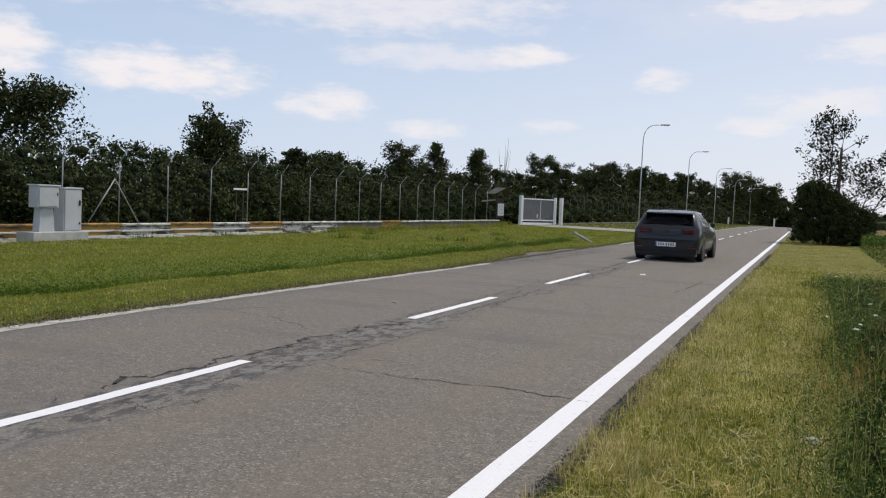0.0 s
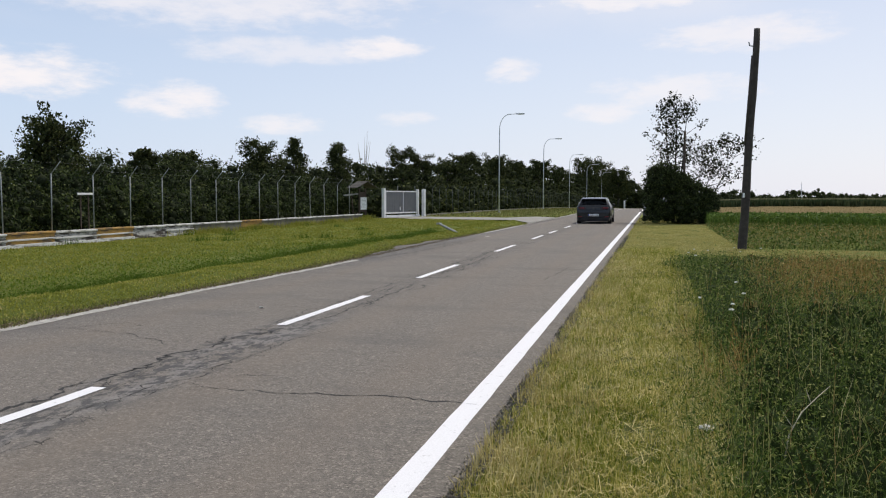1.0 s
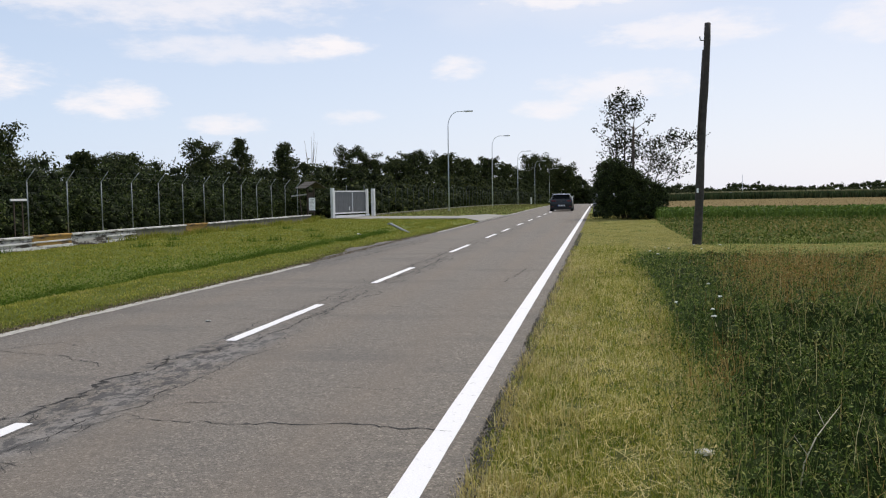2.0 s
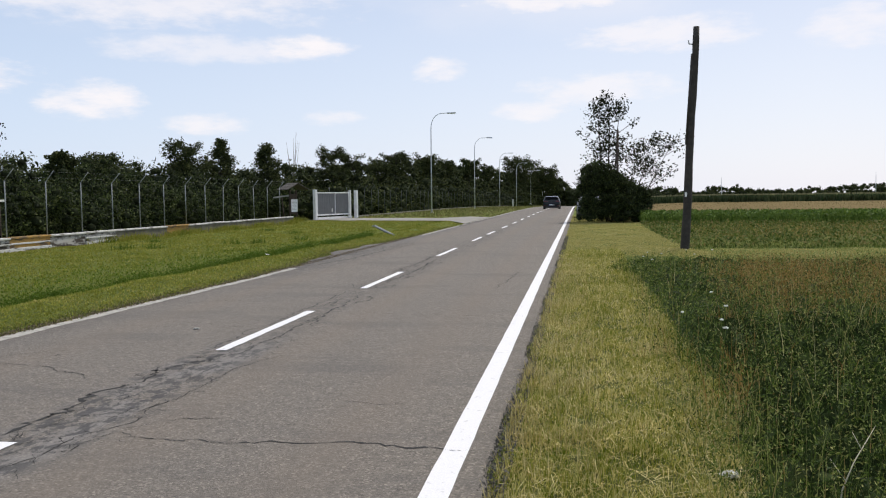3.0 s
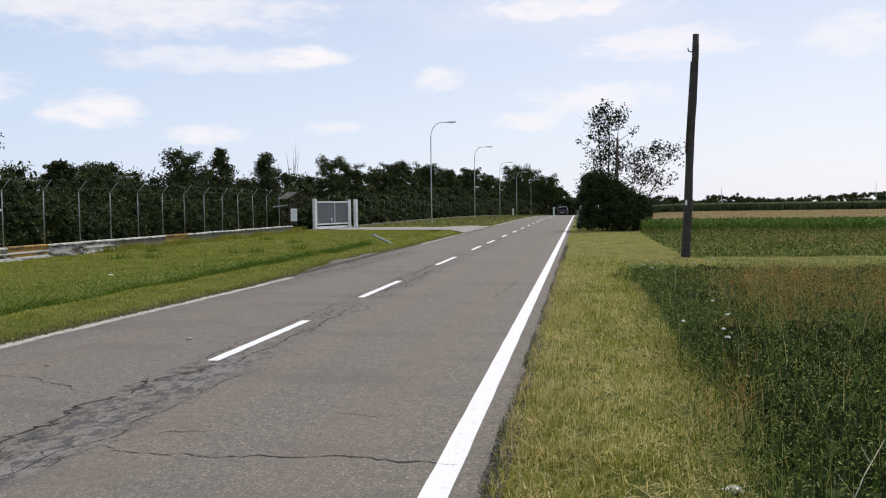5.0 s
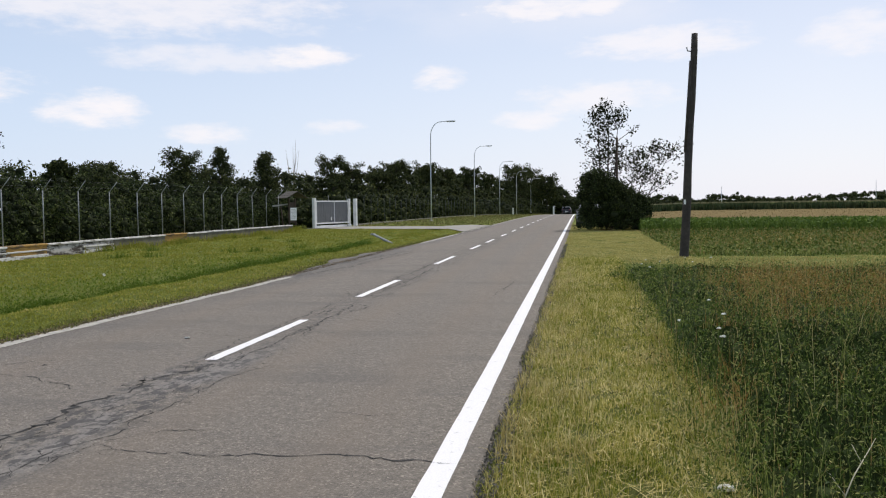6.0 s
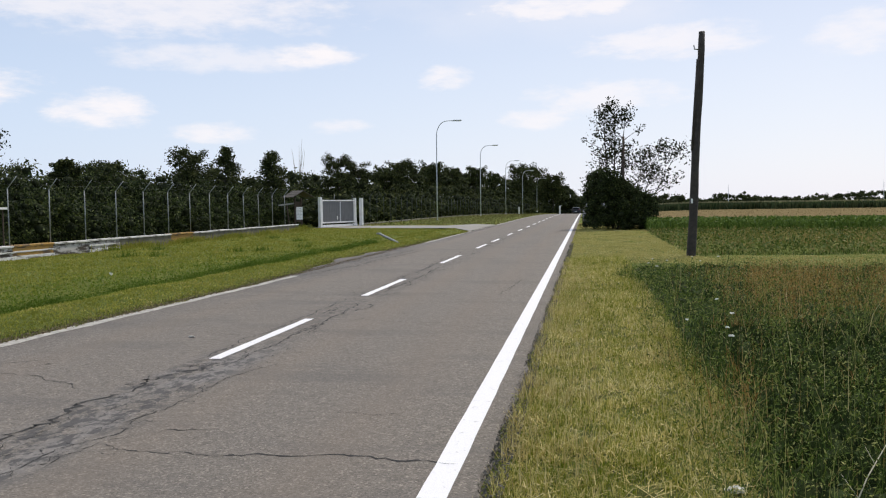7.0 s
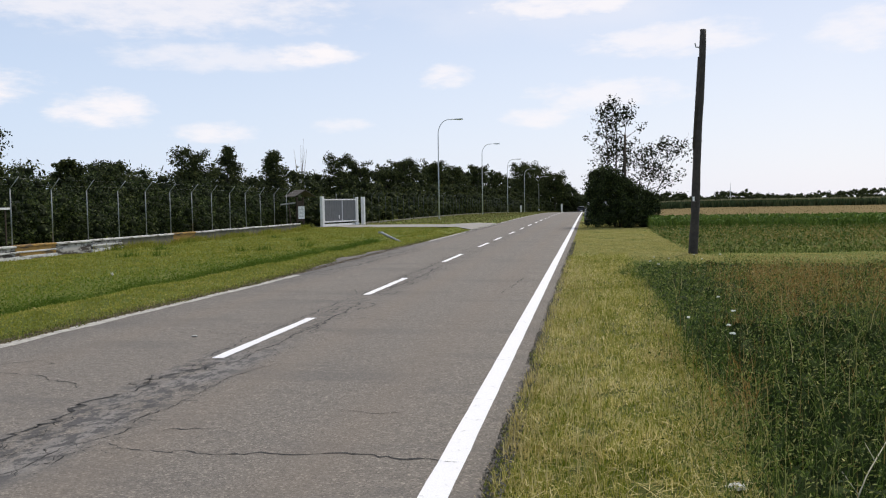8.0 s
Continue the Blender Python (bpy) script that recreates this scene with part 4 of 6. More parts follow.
def at_station(y):
    for a, b in zip(STATIONS, STATIONS[1:]):
        if a[0] <= y <= b[0]:
            t = (y - a[0]) / (b[0] - a[0])
            return [p + (q - p) * t for p, q in zip(a, b)]
    return list(STATIONS[-1])


def pane(rows, lift):
    """A closed curved pane from rows of points, pushed out by lift."""
    bm = bmesh.new()
    g = [[bm.verts.new(Vector(p) + Vector(lift)) for p in r] for r in rows]
    for a, b in zip(g, g[1:]):
        for j in range(len(a) - 1):
            bm.faces.new((a[j], a[j + 1], b[j + 1], b[j])).smooth = True
    ret = bmesh.ops.solidify(bm, geom=bm.faces[:], thickness=0.004)
    bmesh.ops.recalc_face_normals(bm, faces=bm.faces[:])
    return bm


def side_point(y, t, sign):
    s = at_station(y)
    x = s[4] + (s[5] - s[4]) * t
    return (sign * x, y, s[3] + (s[6] - s[3]) * (t * 1.0 + 0.04 * t * (1 - t)))


def wheel(parent, x, y, r=0.325):
    w = new("wheel")
    w.parent = parent
    w.location = (x, y, r)
    s = 1 if x > 0 else -1
    bm = bmesh.new()
    prof = [(0.0, 0.20), (-0.02, 0.215), (0.005, 0.26), (0.0, 0.31), (-0.02, r), (-0.18, r), (-0.2, 0.3), (-0.19, 0.2)]
    seg = 28
    rings = [[bm.verts.new((s * (px + 0.0), pr * math.cos(a), pr * math.sin(a))) for a in [2 * math.pi * j / seg for j in range(seg)]] for px, pr in prof]
    for a, b in zip(rings, rings[1:]):
        for j in range(seg):
            bm.faces.new((a[j], a[(j + 1) % seg], b[(j + 1) % seg], b[j])).smooth = True
    bmesh.ops.recalc_face_normals(bm, faces=bm.faces[:])
    part("tyre", bm, M_RUBBER, w)
    bm = bmesh.new()
    tube(bm, [(s * -0.15, 0, 0), (s * -0.012, 0, 0)], 0.055, 12)
    for k in range(5):
        a = 2 * math.pi * k / 5
        for d in (-0.14, 0.14):
            tube(bm, [(s * -0.02, 0.04 * math.cos(a), 0.04 * math.sin(a)), (s * -0.03, 0.205 * math.cos(a + d), 0.205 * math.sin(a + d))], 0.014, 6)
    ring = [(s * -0.02, 0.207 * math.cos(2 * math.pi * j / 24), 0.207 * math.sin(2 * math.pi * j / 24)) for j in range(25)]
    tube(bm, ring, 0.013, 6)
    tube(bm, [(s * -0.14, 0, 0), (s * -0.12, 0, 0)], 0.2, 20)
    part("rim", bm, M_RIM, w)
    return w


def hatchback(name, color, label):
    car = tagged(new(name), label, "car")
    paint, glass = car_materials(name, color)
    body = part("body", car_shell(), paint, car)
    # rear window, following the slope of the hatch
    rows = []
    for y in (-0.755, -0.70, -0.62, -0.54, -0.47):
        s = at_station(y)
        rows.append([(u * s[5] * 0.93, y, s[6] + (s[7] - s[6]) * (1 - u * u) * 0.95) for u in (-1, -0.6, 0, 0.6, 1)])
    part("rear_window", pane(rows, (0, -0.012, 0.006)), glass, car, "dark tinted rear window")
    rows = []
    for y in (1.52, 1.75, 2.0, 2.2, 2.34):
        s = at_station(y)
        rows.append([(u * s[5] * 0.95, y, s[6] + (s[7] - s[6]) * (1 - u * u) * 0.95) for u in (-1, -0.6, 0, 0.6, 1)])
    part("windscreen", pane(rows, (0, 0.01, 0.008)), glass, car)
    for sg in (-1, 1):
        for y0, y1, y2, y3 in ((-0.12, 0.62, -0.02, 0.62), (0.70, 1.75, 0.70, 1.42)):
            rows = []
            for t in (0.10, 0.5, 0.9):
                a, b = y0 + (y2 - y0) * t, y1 + (y3 - y1) * t
                rows.append([side_point(a + (b - a) * q, t, sg) for q in (0, 0.33, 0.66, 1)])
            part("side_window", pane(rows, (sg * 0.008, 0, 0.003)), glass, car)
        lamp_part = part("tail_lamp", tail_patch(sg * 0.40, sg * 0.885, 0.755, 0.905, 0.018, 11, 0.25), M_TAIL, car, "dark smoked red tail lamp")
        for z in (0.785, 0.845):
            part("light_bar", tail_patch(sg * 0.50, sg * 0.84, z, z + 0.022, 0.024), M_TAILBAR, lamp_part, "red glass strip")
        part("reflector", tail_patch(sg * 0.60, sg * 0.80, 0.36, 0.39, 0.03), M_TAILBAR, car, "small red reflector")
        bm = boxed(0.46, 0.78, 3.12, 3.38, 0.62, 0.72, bevel=0.02)
        for v in bm.verts:
            v.co.y -= (v.co.x - 0.46) * 0.45
            v.co.x *= sg
        bmesh.ops.recalc_face_normals(bm, faces=bm.faces[:])
        part("head_lamp", bm, M_HEAD, car)
        bm = boxed(min(sg * 0.86, sg * 0.99), max(sg * 0.86, sg * 0.99), 1.62, 1.73, 0.93, 1.06, bevel=0.03)
        part("door_mirror", bm, M_BLACK, car)
        for y in (0.05, 1.0):
            x = sg * 0.898
            part("door_handle", boxed(min(x, x + sg * 0.02), max(x, x + sg * 0.02), y, y + 0.2, 0.80, 0.83, bevel=0.004), paint, car)
        part("exhaust_tip", tube(bmesh.new(), [(sg * 0.5, -0.895, 0.24), (sg * 0.5, -0.7, 0.24)], 0.03, 12), M_BLACK, car)
        for y in (0.0, 2.62):
            part("wheel_arch", tube(bmesh.new(), [(sg * 0.86, y, 0.33), (sg * 0.903, y, 0.33)], 0.37, 26), M_BLACK, car)
    bm = boxed(-0.63, 0.63, -0.62, -0.16, 1.313, 1.353, bevel=0.012)
    for v in bm.verts:
        v.co.z += (v.co.y + 0.62) * 0.14 - 0.09 * v.co.x ** 2
    part("roof_spoiler", bm, paint, car)
    part("rear_diffuser", tail_patch(-0.83, 0.83, 0.17, 0.35, 0.022, 21), M_BLACK, car, "black lower bumper insert")
    part("bumper_crease", tail_patch(-0.83, 0.83, 0.555, 0.60, 0.03, 21), paint, car)
    part("gate_lip", tail_patch(-0.56, 0.56, 0.545, 0.558, 0.016, 9), M_BLACK, car)
    part("underbody", boxed(-0.74, 0.74, -0.7, 3.3, 0.12, 0.26), M_BLACK, car)
    plate = part("number_plate", boxed(-0.27, 0.27, -0.895, -0.872, 0.40, 0.515, bevel=0.004), M_PLATE, car, "white number plate with grey bars")
    part("plate_band", boxed(-0.268, -0.232, -0.899, -0.895, 0.402, 0.513), M_BLUE, plate)
    for k in range(7):
        x = -0.20 + 0.062 * k + (0.02 if k > 2 else 0)
        part("plate_bar", boxed(x, x + 0.04, -0.899, -0.895, 0.42, 0.495), M_INK, plate)
    part("badge", tube(bmesh.new(), [(0, -0.85, 0.80), (0, -0.80, 0.80)], 0.055, 18), M_BLACK, car, "round dark badge")
    part("wiper", tube(bmesh.new(), [(0.0, -0.775, 0.97), (0.32, -0.755, 0.995)], 0.01, 6), M_BLACK, car)
    part("roof_aerial", tube(bmesh.new(), [(0, -0.1, 1.365), (0, -0.2, 1.43)], [0.02, 0.006], 8), M_BLACK, car)
    part("seam", tail_patch(-0.40, 0.40, 0.70, 0.712, 0.006, 9), M_BLACK, car)
    wheels = [wheel(car, sg * 0.905, y) for sg in (-1, 1) for y in (0.0, 2.62)]
    return car, wheels


hatch_car, hatch_wheels = hatchback("hatchback_car", (0.015, 0.0165, 0.019), "dark grey five-door hatchback driving away along the road")
parked, _ = hatchback("parked_car", (0.13, 0.135, 0.14), "silver hatchback parked on the verge behind a bush")
parked.matrix_basis = pose(1.45, 56.5, -0.02, 0, 0, 180)

# ---- woods, bushes and trees ----


def blob_leaves(centres, radii, per, size, squash=0.85, shell=0.35):
    """Leaves in loose clumps, denser inside. Returns centres, outward normals, sizes."""
    per = np.asarray(per)
    c = np.repeat(np.asarray(centres, dtype=float), per, 0)
    r = np.repeat(np.asarray(radii, dtype=float), per)
    n = len(c)
    d = unit(n)
    rad = r * np.clip(0.5 + 0.6 * RNG.random(n) + 0.1 * RNG.normal(size=n), 0.3, 1.28)
    p = d * rad[:, None]
    p[:, 2] *= squash
    return c + p, d, size * RNG.uniform(0.55, 1.4, n)


ICO = None


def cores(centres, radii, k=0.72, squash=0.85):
    """Ragged dark inner masses that close the clumps; their colour paints the inner shade."""
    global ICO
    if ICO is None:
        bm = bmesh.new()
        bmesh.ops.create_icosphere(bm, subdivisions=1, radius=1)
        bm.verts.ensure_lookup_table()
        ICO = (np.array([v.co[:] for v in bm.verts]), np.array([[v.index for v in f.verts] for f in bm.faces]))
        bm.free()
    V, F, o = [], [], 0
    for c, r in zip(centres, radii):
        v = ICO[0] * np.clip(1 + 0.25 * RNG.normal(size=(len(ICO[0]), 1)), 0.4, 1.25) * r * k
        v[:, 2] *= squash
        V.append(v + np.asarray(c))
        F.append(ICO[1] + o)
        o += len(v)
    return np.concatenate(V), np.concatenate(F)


def foliage(name, centres, radii, per, size, mat, core=0.7, squash=0.85, aspect=0.55):
    c, n, s = blob_leaves(centres, radii, per, size, squash)
    v, f = leaf_quads(c, s, aspect)
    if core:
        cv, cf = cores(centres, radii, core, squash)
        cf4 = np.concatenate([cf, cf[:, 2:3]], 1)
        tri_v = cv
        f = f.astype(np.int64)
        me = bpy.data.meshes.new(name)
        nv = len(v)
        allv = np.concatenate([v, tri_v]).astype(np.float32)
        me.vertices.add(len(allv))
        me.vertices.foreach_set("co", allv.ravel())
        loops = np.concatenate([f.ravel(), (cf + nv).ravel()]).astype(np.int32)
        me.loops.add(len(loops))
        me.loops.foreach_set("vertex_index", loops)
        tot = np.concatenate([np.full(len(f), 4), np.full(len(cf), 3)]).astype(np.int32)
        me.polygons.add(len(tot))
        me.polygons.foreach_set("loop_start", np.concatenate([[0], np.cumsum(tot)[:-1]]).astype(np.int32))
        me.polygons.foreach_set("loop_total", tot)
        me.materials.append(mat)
        me.materials.append(M_INNERSHADE)
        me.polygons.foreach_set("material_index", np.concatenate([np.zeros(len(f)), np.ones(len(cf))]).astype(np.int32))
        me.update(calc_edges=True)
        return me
    return mesh_np(name, v, f, mat)


def woods():
    def mass(name, label, spots, per, leaf, core, mat=L_WOOD):
        C, R = [], []
        for x, y, top, r, k in spots:
            zs = np.linspace(0.3, top, k) + RNG.normal(0, 0.18, k)
            for z in zs:
                C.append((x + RNG.normal(0, r * 0.7), y + RNG.normal(0, r * 0.7), z + float(dip(y))))
                R.append(r * RNG.uniform(0.55, 1.15))
        stuff(name, foliage(name, C, R, [per] * len(C), leaf, mat, core), label, "woods")
    # shrubs right behind the near fence, uneven along the way
    spots = []
    for y in np.arange(3, 50, 0.5):
        back = 0.9 if y > 46 else 0.0
        hill = 0.35 * math.sin(y * 0.55) + 0.25 * math.sin(y * 1.37 + 1) - 0.3 * max(0, min(1, (27 - y) / 8))
        for x, top in ((-18.7 - back, 1.45), (-19.8 - back, 1.9), (-21.2, 2.15), (-22.8, 2.4)):
            spots.append((x, y, max(0.8, top + hill + RNG.normal(0, 0.22)), 0.5, 5))
    for y in np.arange(50, 58, 0.5):
        for x, top in ((-20.4, 1.7), (-21.4, 2.0), (-22.8, 2.3)):
            spots.append((x, y, top + RNG.normal(0, 0.2), 0.5, 5))
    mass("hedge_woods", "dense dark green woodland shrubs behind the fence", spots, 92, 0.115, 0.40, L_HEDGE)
    spots = []
    for y in np.arange(0, 60, 1.1):
        for x, top in ((-25, 2.4), (-28, 2.8), (-32, 3.2), (-37, 3.5)):
            spots.append((x, y, top - 0.2 + 0.5 * max(0, min(1, (y - 42) / 6)) - 0.95 * max(0, min(1, (27 - y) / 8)) + RNG.normal(0, 0.3) + 0.3 * math.sin(y * 0.4 + x), 0.85, 4))
    for y in np.arange(50, 80, 1.2):
        for x, top in ((-23.5, 2.6), (-26, 3.0), (-30, 3.5)):
            spots.append((x, y, top + RNG.normal(0, 0.3), 0.85, 4))
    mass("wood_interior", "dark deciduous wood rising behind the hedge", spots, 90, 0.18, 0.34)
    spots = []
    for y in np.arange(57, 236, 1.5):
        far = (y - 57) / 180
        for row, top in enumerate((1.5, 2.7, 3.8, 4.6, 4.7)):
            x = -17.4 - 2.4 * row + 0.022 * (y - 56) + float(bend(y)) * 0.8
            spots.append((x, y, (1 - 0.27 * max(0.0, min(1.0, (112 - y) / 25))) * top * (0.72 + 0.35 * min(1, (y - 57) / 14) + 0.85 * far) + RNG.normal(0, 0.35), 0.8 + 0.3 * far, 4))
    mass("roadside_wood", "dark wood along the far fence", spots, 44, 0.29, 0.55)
    spots = []
    for x in np.arange(-16, 30, 1.4):
        top = np.interp(x, [-16, -12.8, -8, -5, -2, 4, 12, 26], [8.5, 9.2, 9.0, 6.6, 4.4, 3.6, 3.2, 3.2])
        for row in (0, 1, 2):
            spots.append((x, 246 + 5 * row, top + RNG.normal(0, 0.6), 1.5, 6))
    mass("bend_wood", "dark trees closing the view where the road bends", spots, 55, 0.5, 0.7)


woods()


def limb_tree(name, label, base, height, spread, leaves, leaf, seed, mat, trunks=1, clumps=26, core=0.35, lift=0.35, clump_r=0.55, fan=0.12, tilt=0.0, cone=0.62):
    """A tree: tapered trunk, limbs, and a crown of leafy clumps set along the limbs."""
    r = random.Random(seed)
    t = tagged(new(name), label, "tree")
    t.location = base
    bm = bmesh.new()
    ends = []
    for k in range(trunks):
        lean = Vector((tilt + r.uniform(-0.5, 0.5) * fan + (fan * (k - (trunks - 1) / 2) if trunks > 1 else 0), r.uniform(-0.1, 0.1), 1 - 0.07 * abs(k - (trunks - 1) // 2)))
        pts, p = [], Vector((0.25 * (k - (trunks - 1) / 2), r.uniform(-0.2, 0.2) * (trunks > 1), -0.2))
        n = 9
        for i in range(n + 1):
            pts.append(p.copy())
            p = p + lean * (height * 0.95 / n) + Vector((r.uniform(-1, 1), r.uniform(-1, 1), 0)) * 0.03 * height / n * 2
        rad = [max(0.012, 0.016 * height * (1 - i / (n + 0.6)) / (1 if trunks == 1 else 1.5)) for i in range(n + 1)]
        tube(bm, pts, rad, 7)
        for i in range(int(clumps / trunks)):
            f = lift + (1 - lift) * r.random() ** 0.8
            q = f * n
            a = pts[int(q)].lerp(pts[min(int(q) + 1, n)], q - int(q))
            ang = r.uniform(0, 2 * math.pi)
            reach = spread * (0.35 + 0.75 * r.random()) * (1.05 - cone * max(0, (f - lift) / (1 - lift)))
            e = a + Vector((math.cos(ang) * reach, math.sin(ang) * reach, reach * r.uniform(0.25, 0.8)))
            mid = a.lerp(e, 0.5) + Vector((r.uniform(-1, 1), r.uniform(-1, 1), r.uniform(-0.2, 1))) * 0.1 * reach
            tube(bm, [a, mid, e], [max(0.008, 0.006 * height * (1 - f * 0.7)), 0.012, 0.005], 5)
            ends += [e, mid.lerp(e, 0.5)]
        ends.append(pts[-1])
    part("trunk", bm, M_BARK, t)
    C = [tuple(e) for e in ends]
    R = [clump_r * spread * r.uniform(0.35, 0.75) for _ in ends]
    per = [max(4, int(leaves / len(ends)))] * len(ends)
    me = foliage("crown", C, R, per, leaf, mat, core)
    ob = new("crown", me)
    ob.parent = t
    return t


# single trees that stand out of the wood: x, y, height, crown spread
WOODTREES = [(-24, 19.6, 4.9, 2.1), (-25.5, 16.6, 5.2, 2.2), (-24.2, 30.6, 4.7, 1.75), (-25, 38.4, 4.0, 0.9), (-25.5, 42.6, 3.7, 1.5),
             (-24, 50.4, 5.1, 1.7), (-24, 54.8, 5.8, 1.7), (-23, 61.7, 5.9, 1.8), (-22, 76.0, 6.1, 1.7), (-21.5, 82, 5.6, 1.6), (-21.5, 92, 5.6, 1.7),
             (-21.5, 101, 7.0, 2.2), (-20.5, 116, 7.2, 2.2), (-20, 130, 7.3, 2.4), (-19, 150, 8.4, 2.5), (-17.5, 172, 8.2, 2.6), (-15, 205, 11.5, 4.2),
             (-12.4, 226, 12.0, 4.8), (-8, 230, 10.4, 3.8), (-26, 33.0, 3.3, 1.4), (-27, 45, 4.0, 1.4)]
for k, (x, y, h, sp) in enumerate(WOODTREES):
    far = max(1.0, y / 70)
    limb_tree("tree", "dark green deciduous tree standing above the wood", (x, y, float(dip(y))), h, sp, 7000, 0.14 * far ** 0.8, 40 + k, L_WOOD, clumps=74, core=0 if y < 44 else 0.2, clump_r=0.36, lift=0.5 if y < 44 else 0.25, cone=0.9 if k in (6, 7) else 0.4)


def bare_tree():
    t = tagged(new("bare_tree"), "pale dead leafless sapling above the wood", "tree")
    bm = bmesh.new()
    for k, (dx, h) in enumerate(((0.3, 8.1), (-0.75, 7.1), (0.0, 7.5), (0.6, 7.0))):
        tube(bm, [(0, 0, 0), (dx * 0.3, 0, h * 0.5), (dx, 0.1, h)], [0.05, 0.035, 0.008], 5)
        tube(bm, [(dx * 0.5, 0, h * 0.62), (dx * 0.5 + 0.3 * (-1) ** k, 0.1, h * 0.88)], [0.02, 0.006], 5)
    part("trunk", bm, plain("bleached_wood", (0.20, 0.165, 0.14), 0.9), t)
    t.location = (-27.3, 80.0, 0)


bare_tree()


def roadside_bush():
    b = tagged(new("roadside_bush"), "dense very dark green bush at the road edge", "bush")
    b.location = (2.58, 45.4, 0)
    C, R, P = [], [], []
    for _ in range(420):
        a, q = RNG.uniform(0, 2 * math.pi), RNG.random() ** 0.5
        x, y = 1.85 * q * math.cos(a), 1.9 * q * math.sin(a)
        top = np.interp(x, [-2, -1.6, -1.0, -0.3, 0.4, 1.0, 1.5, 2], [2.0, 2.7, 2.9, 2.65, 2.1, 1.75, 1.5, 1.0]) * (1 - 0.12 * q)
        C.append((x, y, RNG.uniform(0.08, 1) * top))
        R.append(RNG.uniform(0.18, 0.42))
        P.append(95)
    for _ in range(260):
        a, q = RNG.uniform(0, 2 * math.pi), RNG.uniform(0.75, 1.08)
        x, y = 1.85 * q * math.cos(a), 1.9 * q * math.sin(a)
        top = np.interp(x, [-2, -1.6, -1.0, -0.3, 0.4, 1.0, 1.5, 2], [2.0, 2.75, 2.95, 2.75, 2.2, 1.85, 1.6, 1.1])
        z = top * RNG.uniform(0.45, 1.06) if q > 0.95 else top * RNG.uniform(0.95, 1.08)
        C.append((x, y, z))
        R.append(RNG.uniform(0.10, 0.22))
        P.append(24)
    for _ in range(150):     # upright leafy shoots breaking the outline
        a, q = RNG.uniform(0, 2 * math.pi), RNG.uniform(0.3, 1.0)
        x, y = 1.9 * q * math.cos(a), 1.9 * q * math.sin(a)
        top = np.interp(x, [-2, -1.6, -1.0, -0.3, 0.4, 1.0, 1.5, 2], [2.0, 2.75, 2.95, 2.75, 2.3, 2.0, 1.8, 1.3])
        rise = RNG.uniform(0.1, 0.75 if x < -0.2 else 0.45)
        for k in range(4):
            C.append((x + 0.11 * k * math.cos(a) * q, y + 0.11 * k * math.sin(a) * q, top * 0.9 + rise * k / 3))
            R.append(0.14 - 0.03 * k)
            P.append(13 - 2 * k)
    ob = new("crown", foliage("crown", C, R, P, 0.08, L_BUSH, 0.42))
    ob.parent = b
    r = random.Random(3)
    for k in range(26):
        x = r.uniform(-1.4, 1.5)
        y = r.uniform(-1.2, 1.2)
        top = float(np.interp(x, [-1.5, -0.8, 0.6, 1.5], [2.7, 2.9, 2.2, 1.5])) * r.uniform(0.95, 1.18)
        part("stem", tube(bmesh.new(), [(x * 0.3, y * 0.3, 0), (x * 0.8, y * 0.8, top * 0.6), (x * 1.1, y * 1.05, top)], [0.02, 0.012, 0.004], 4), M_BARK, b)


roadside_bush()


def sparse_tree():
    t = limb_tree("sparse_tree", "slender sparsely leaved tree growing out of the bush", (2.25, 46.9, 0), 7.5, 1.45, 2300, 0.145, 11, L_TREE, trunks=3, clumps=66, core=0, lift=0.40, clump_r=0.5, fan=0.035)
    t2 = limb_tree("sparse_tree", "thin spreading sapling with few leaves beside the bush", (3.2, 46.6, 0), 4.9, 1.8, 1700, 0.145, 23, L_TREE, trunks=3, clumps=42, core=0, lift=0.38, clump_r=0.45, fan=0.16, tilt=0.34)
    p = tagged(new("old_post"), "dark weathered post standing inside the bush", "post")
    part("shaft", tube(bmesh.new(), [(2.75, 46.2, -0.1), (2.77, 46.2, 4.95)], [0.08, 0.065], 8), M_DARKWOOD, p)
    part("top_pin", tube(bmesh.new(), [(2.77, 46.2, 4.95), (2.77, 46.2, 5.02)], 0.03, 6), M_DARKWOOD, p)


sparse_tree()

# ---- fields on the open side ----


def skewed(n, near, far, x0, x1):
    """Points between two slanting edges (y at x0 and x1)."""
    x = RNG.uniform(x0, x1, n) if not callable(x0) else x0(n)
    t = RNG.random(n)
    a = np.interp(x, [4, 13], near)
    b = np.interp(x, [4, 13], far)
    return x, a + (b - a) * t


def sheet(name, label, near, far, x0, x1, mat, lift):
    """Worked land lying over the soil between two slanting edges."""
    xs = np.concatenate([np.linspace(x0, min(x1, 30), 24), np.linspace(32, x1, 12)])
    v, f, m = [], [], 14
    for x in xs:
        a, b = float(np.interp(x, [4, 13], near)), float(np.interp(x, [4, 13], far))
        for t in np.linspace(0, 1, m):
            y = a + (b - a) * t
            v.append((x, y, float(land(x, y)) + lift))
    for i in range(len(xs) - 1):
        for k in range(m - 1):
            o = i * m + k
            f.append((o, o + m, o + m + 1, o + 1))
    tagged(new(name, mesh_np(name, v, f, mat, True)), label, "field", kind="structure")


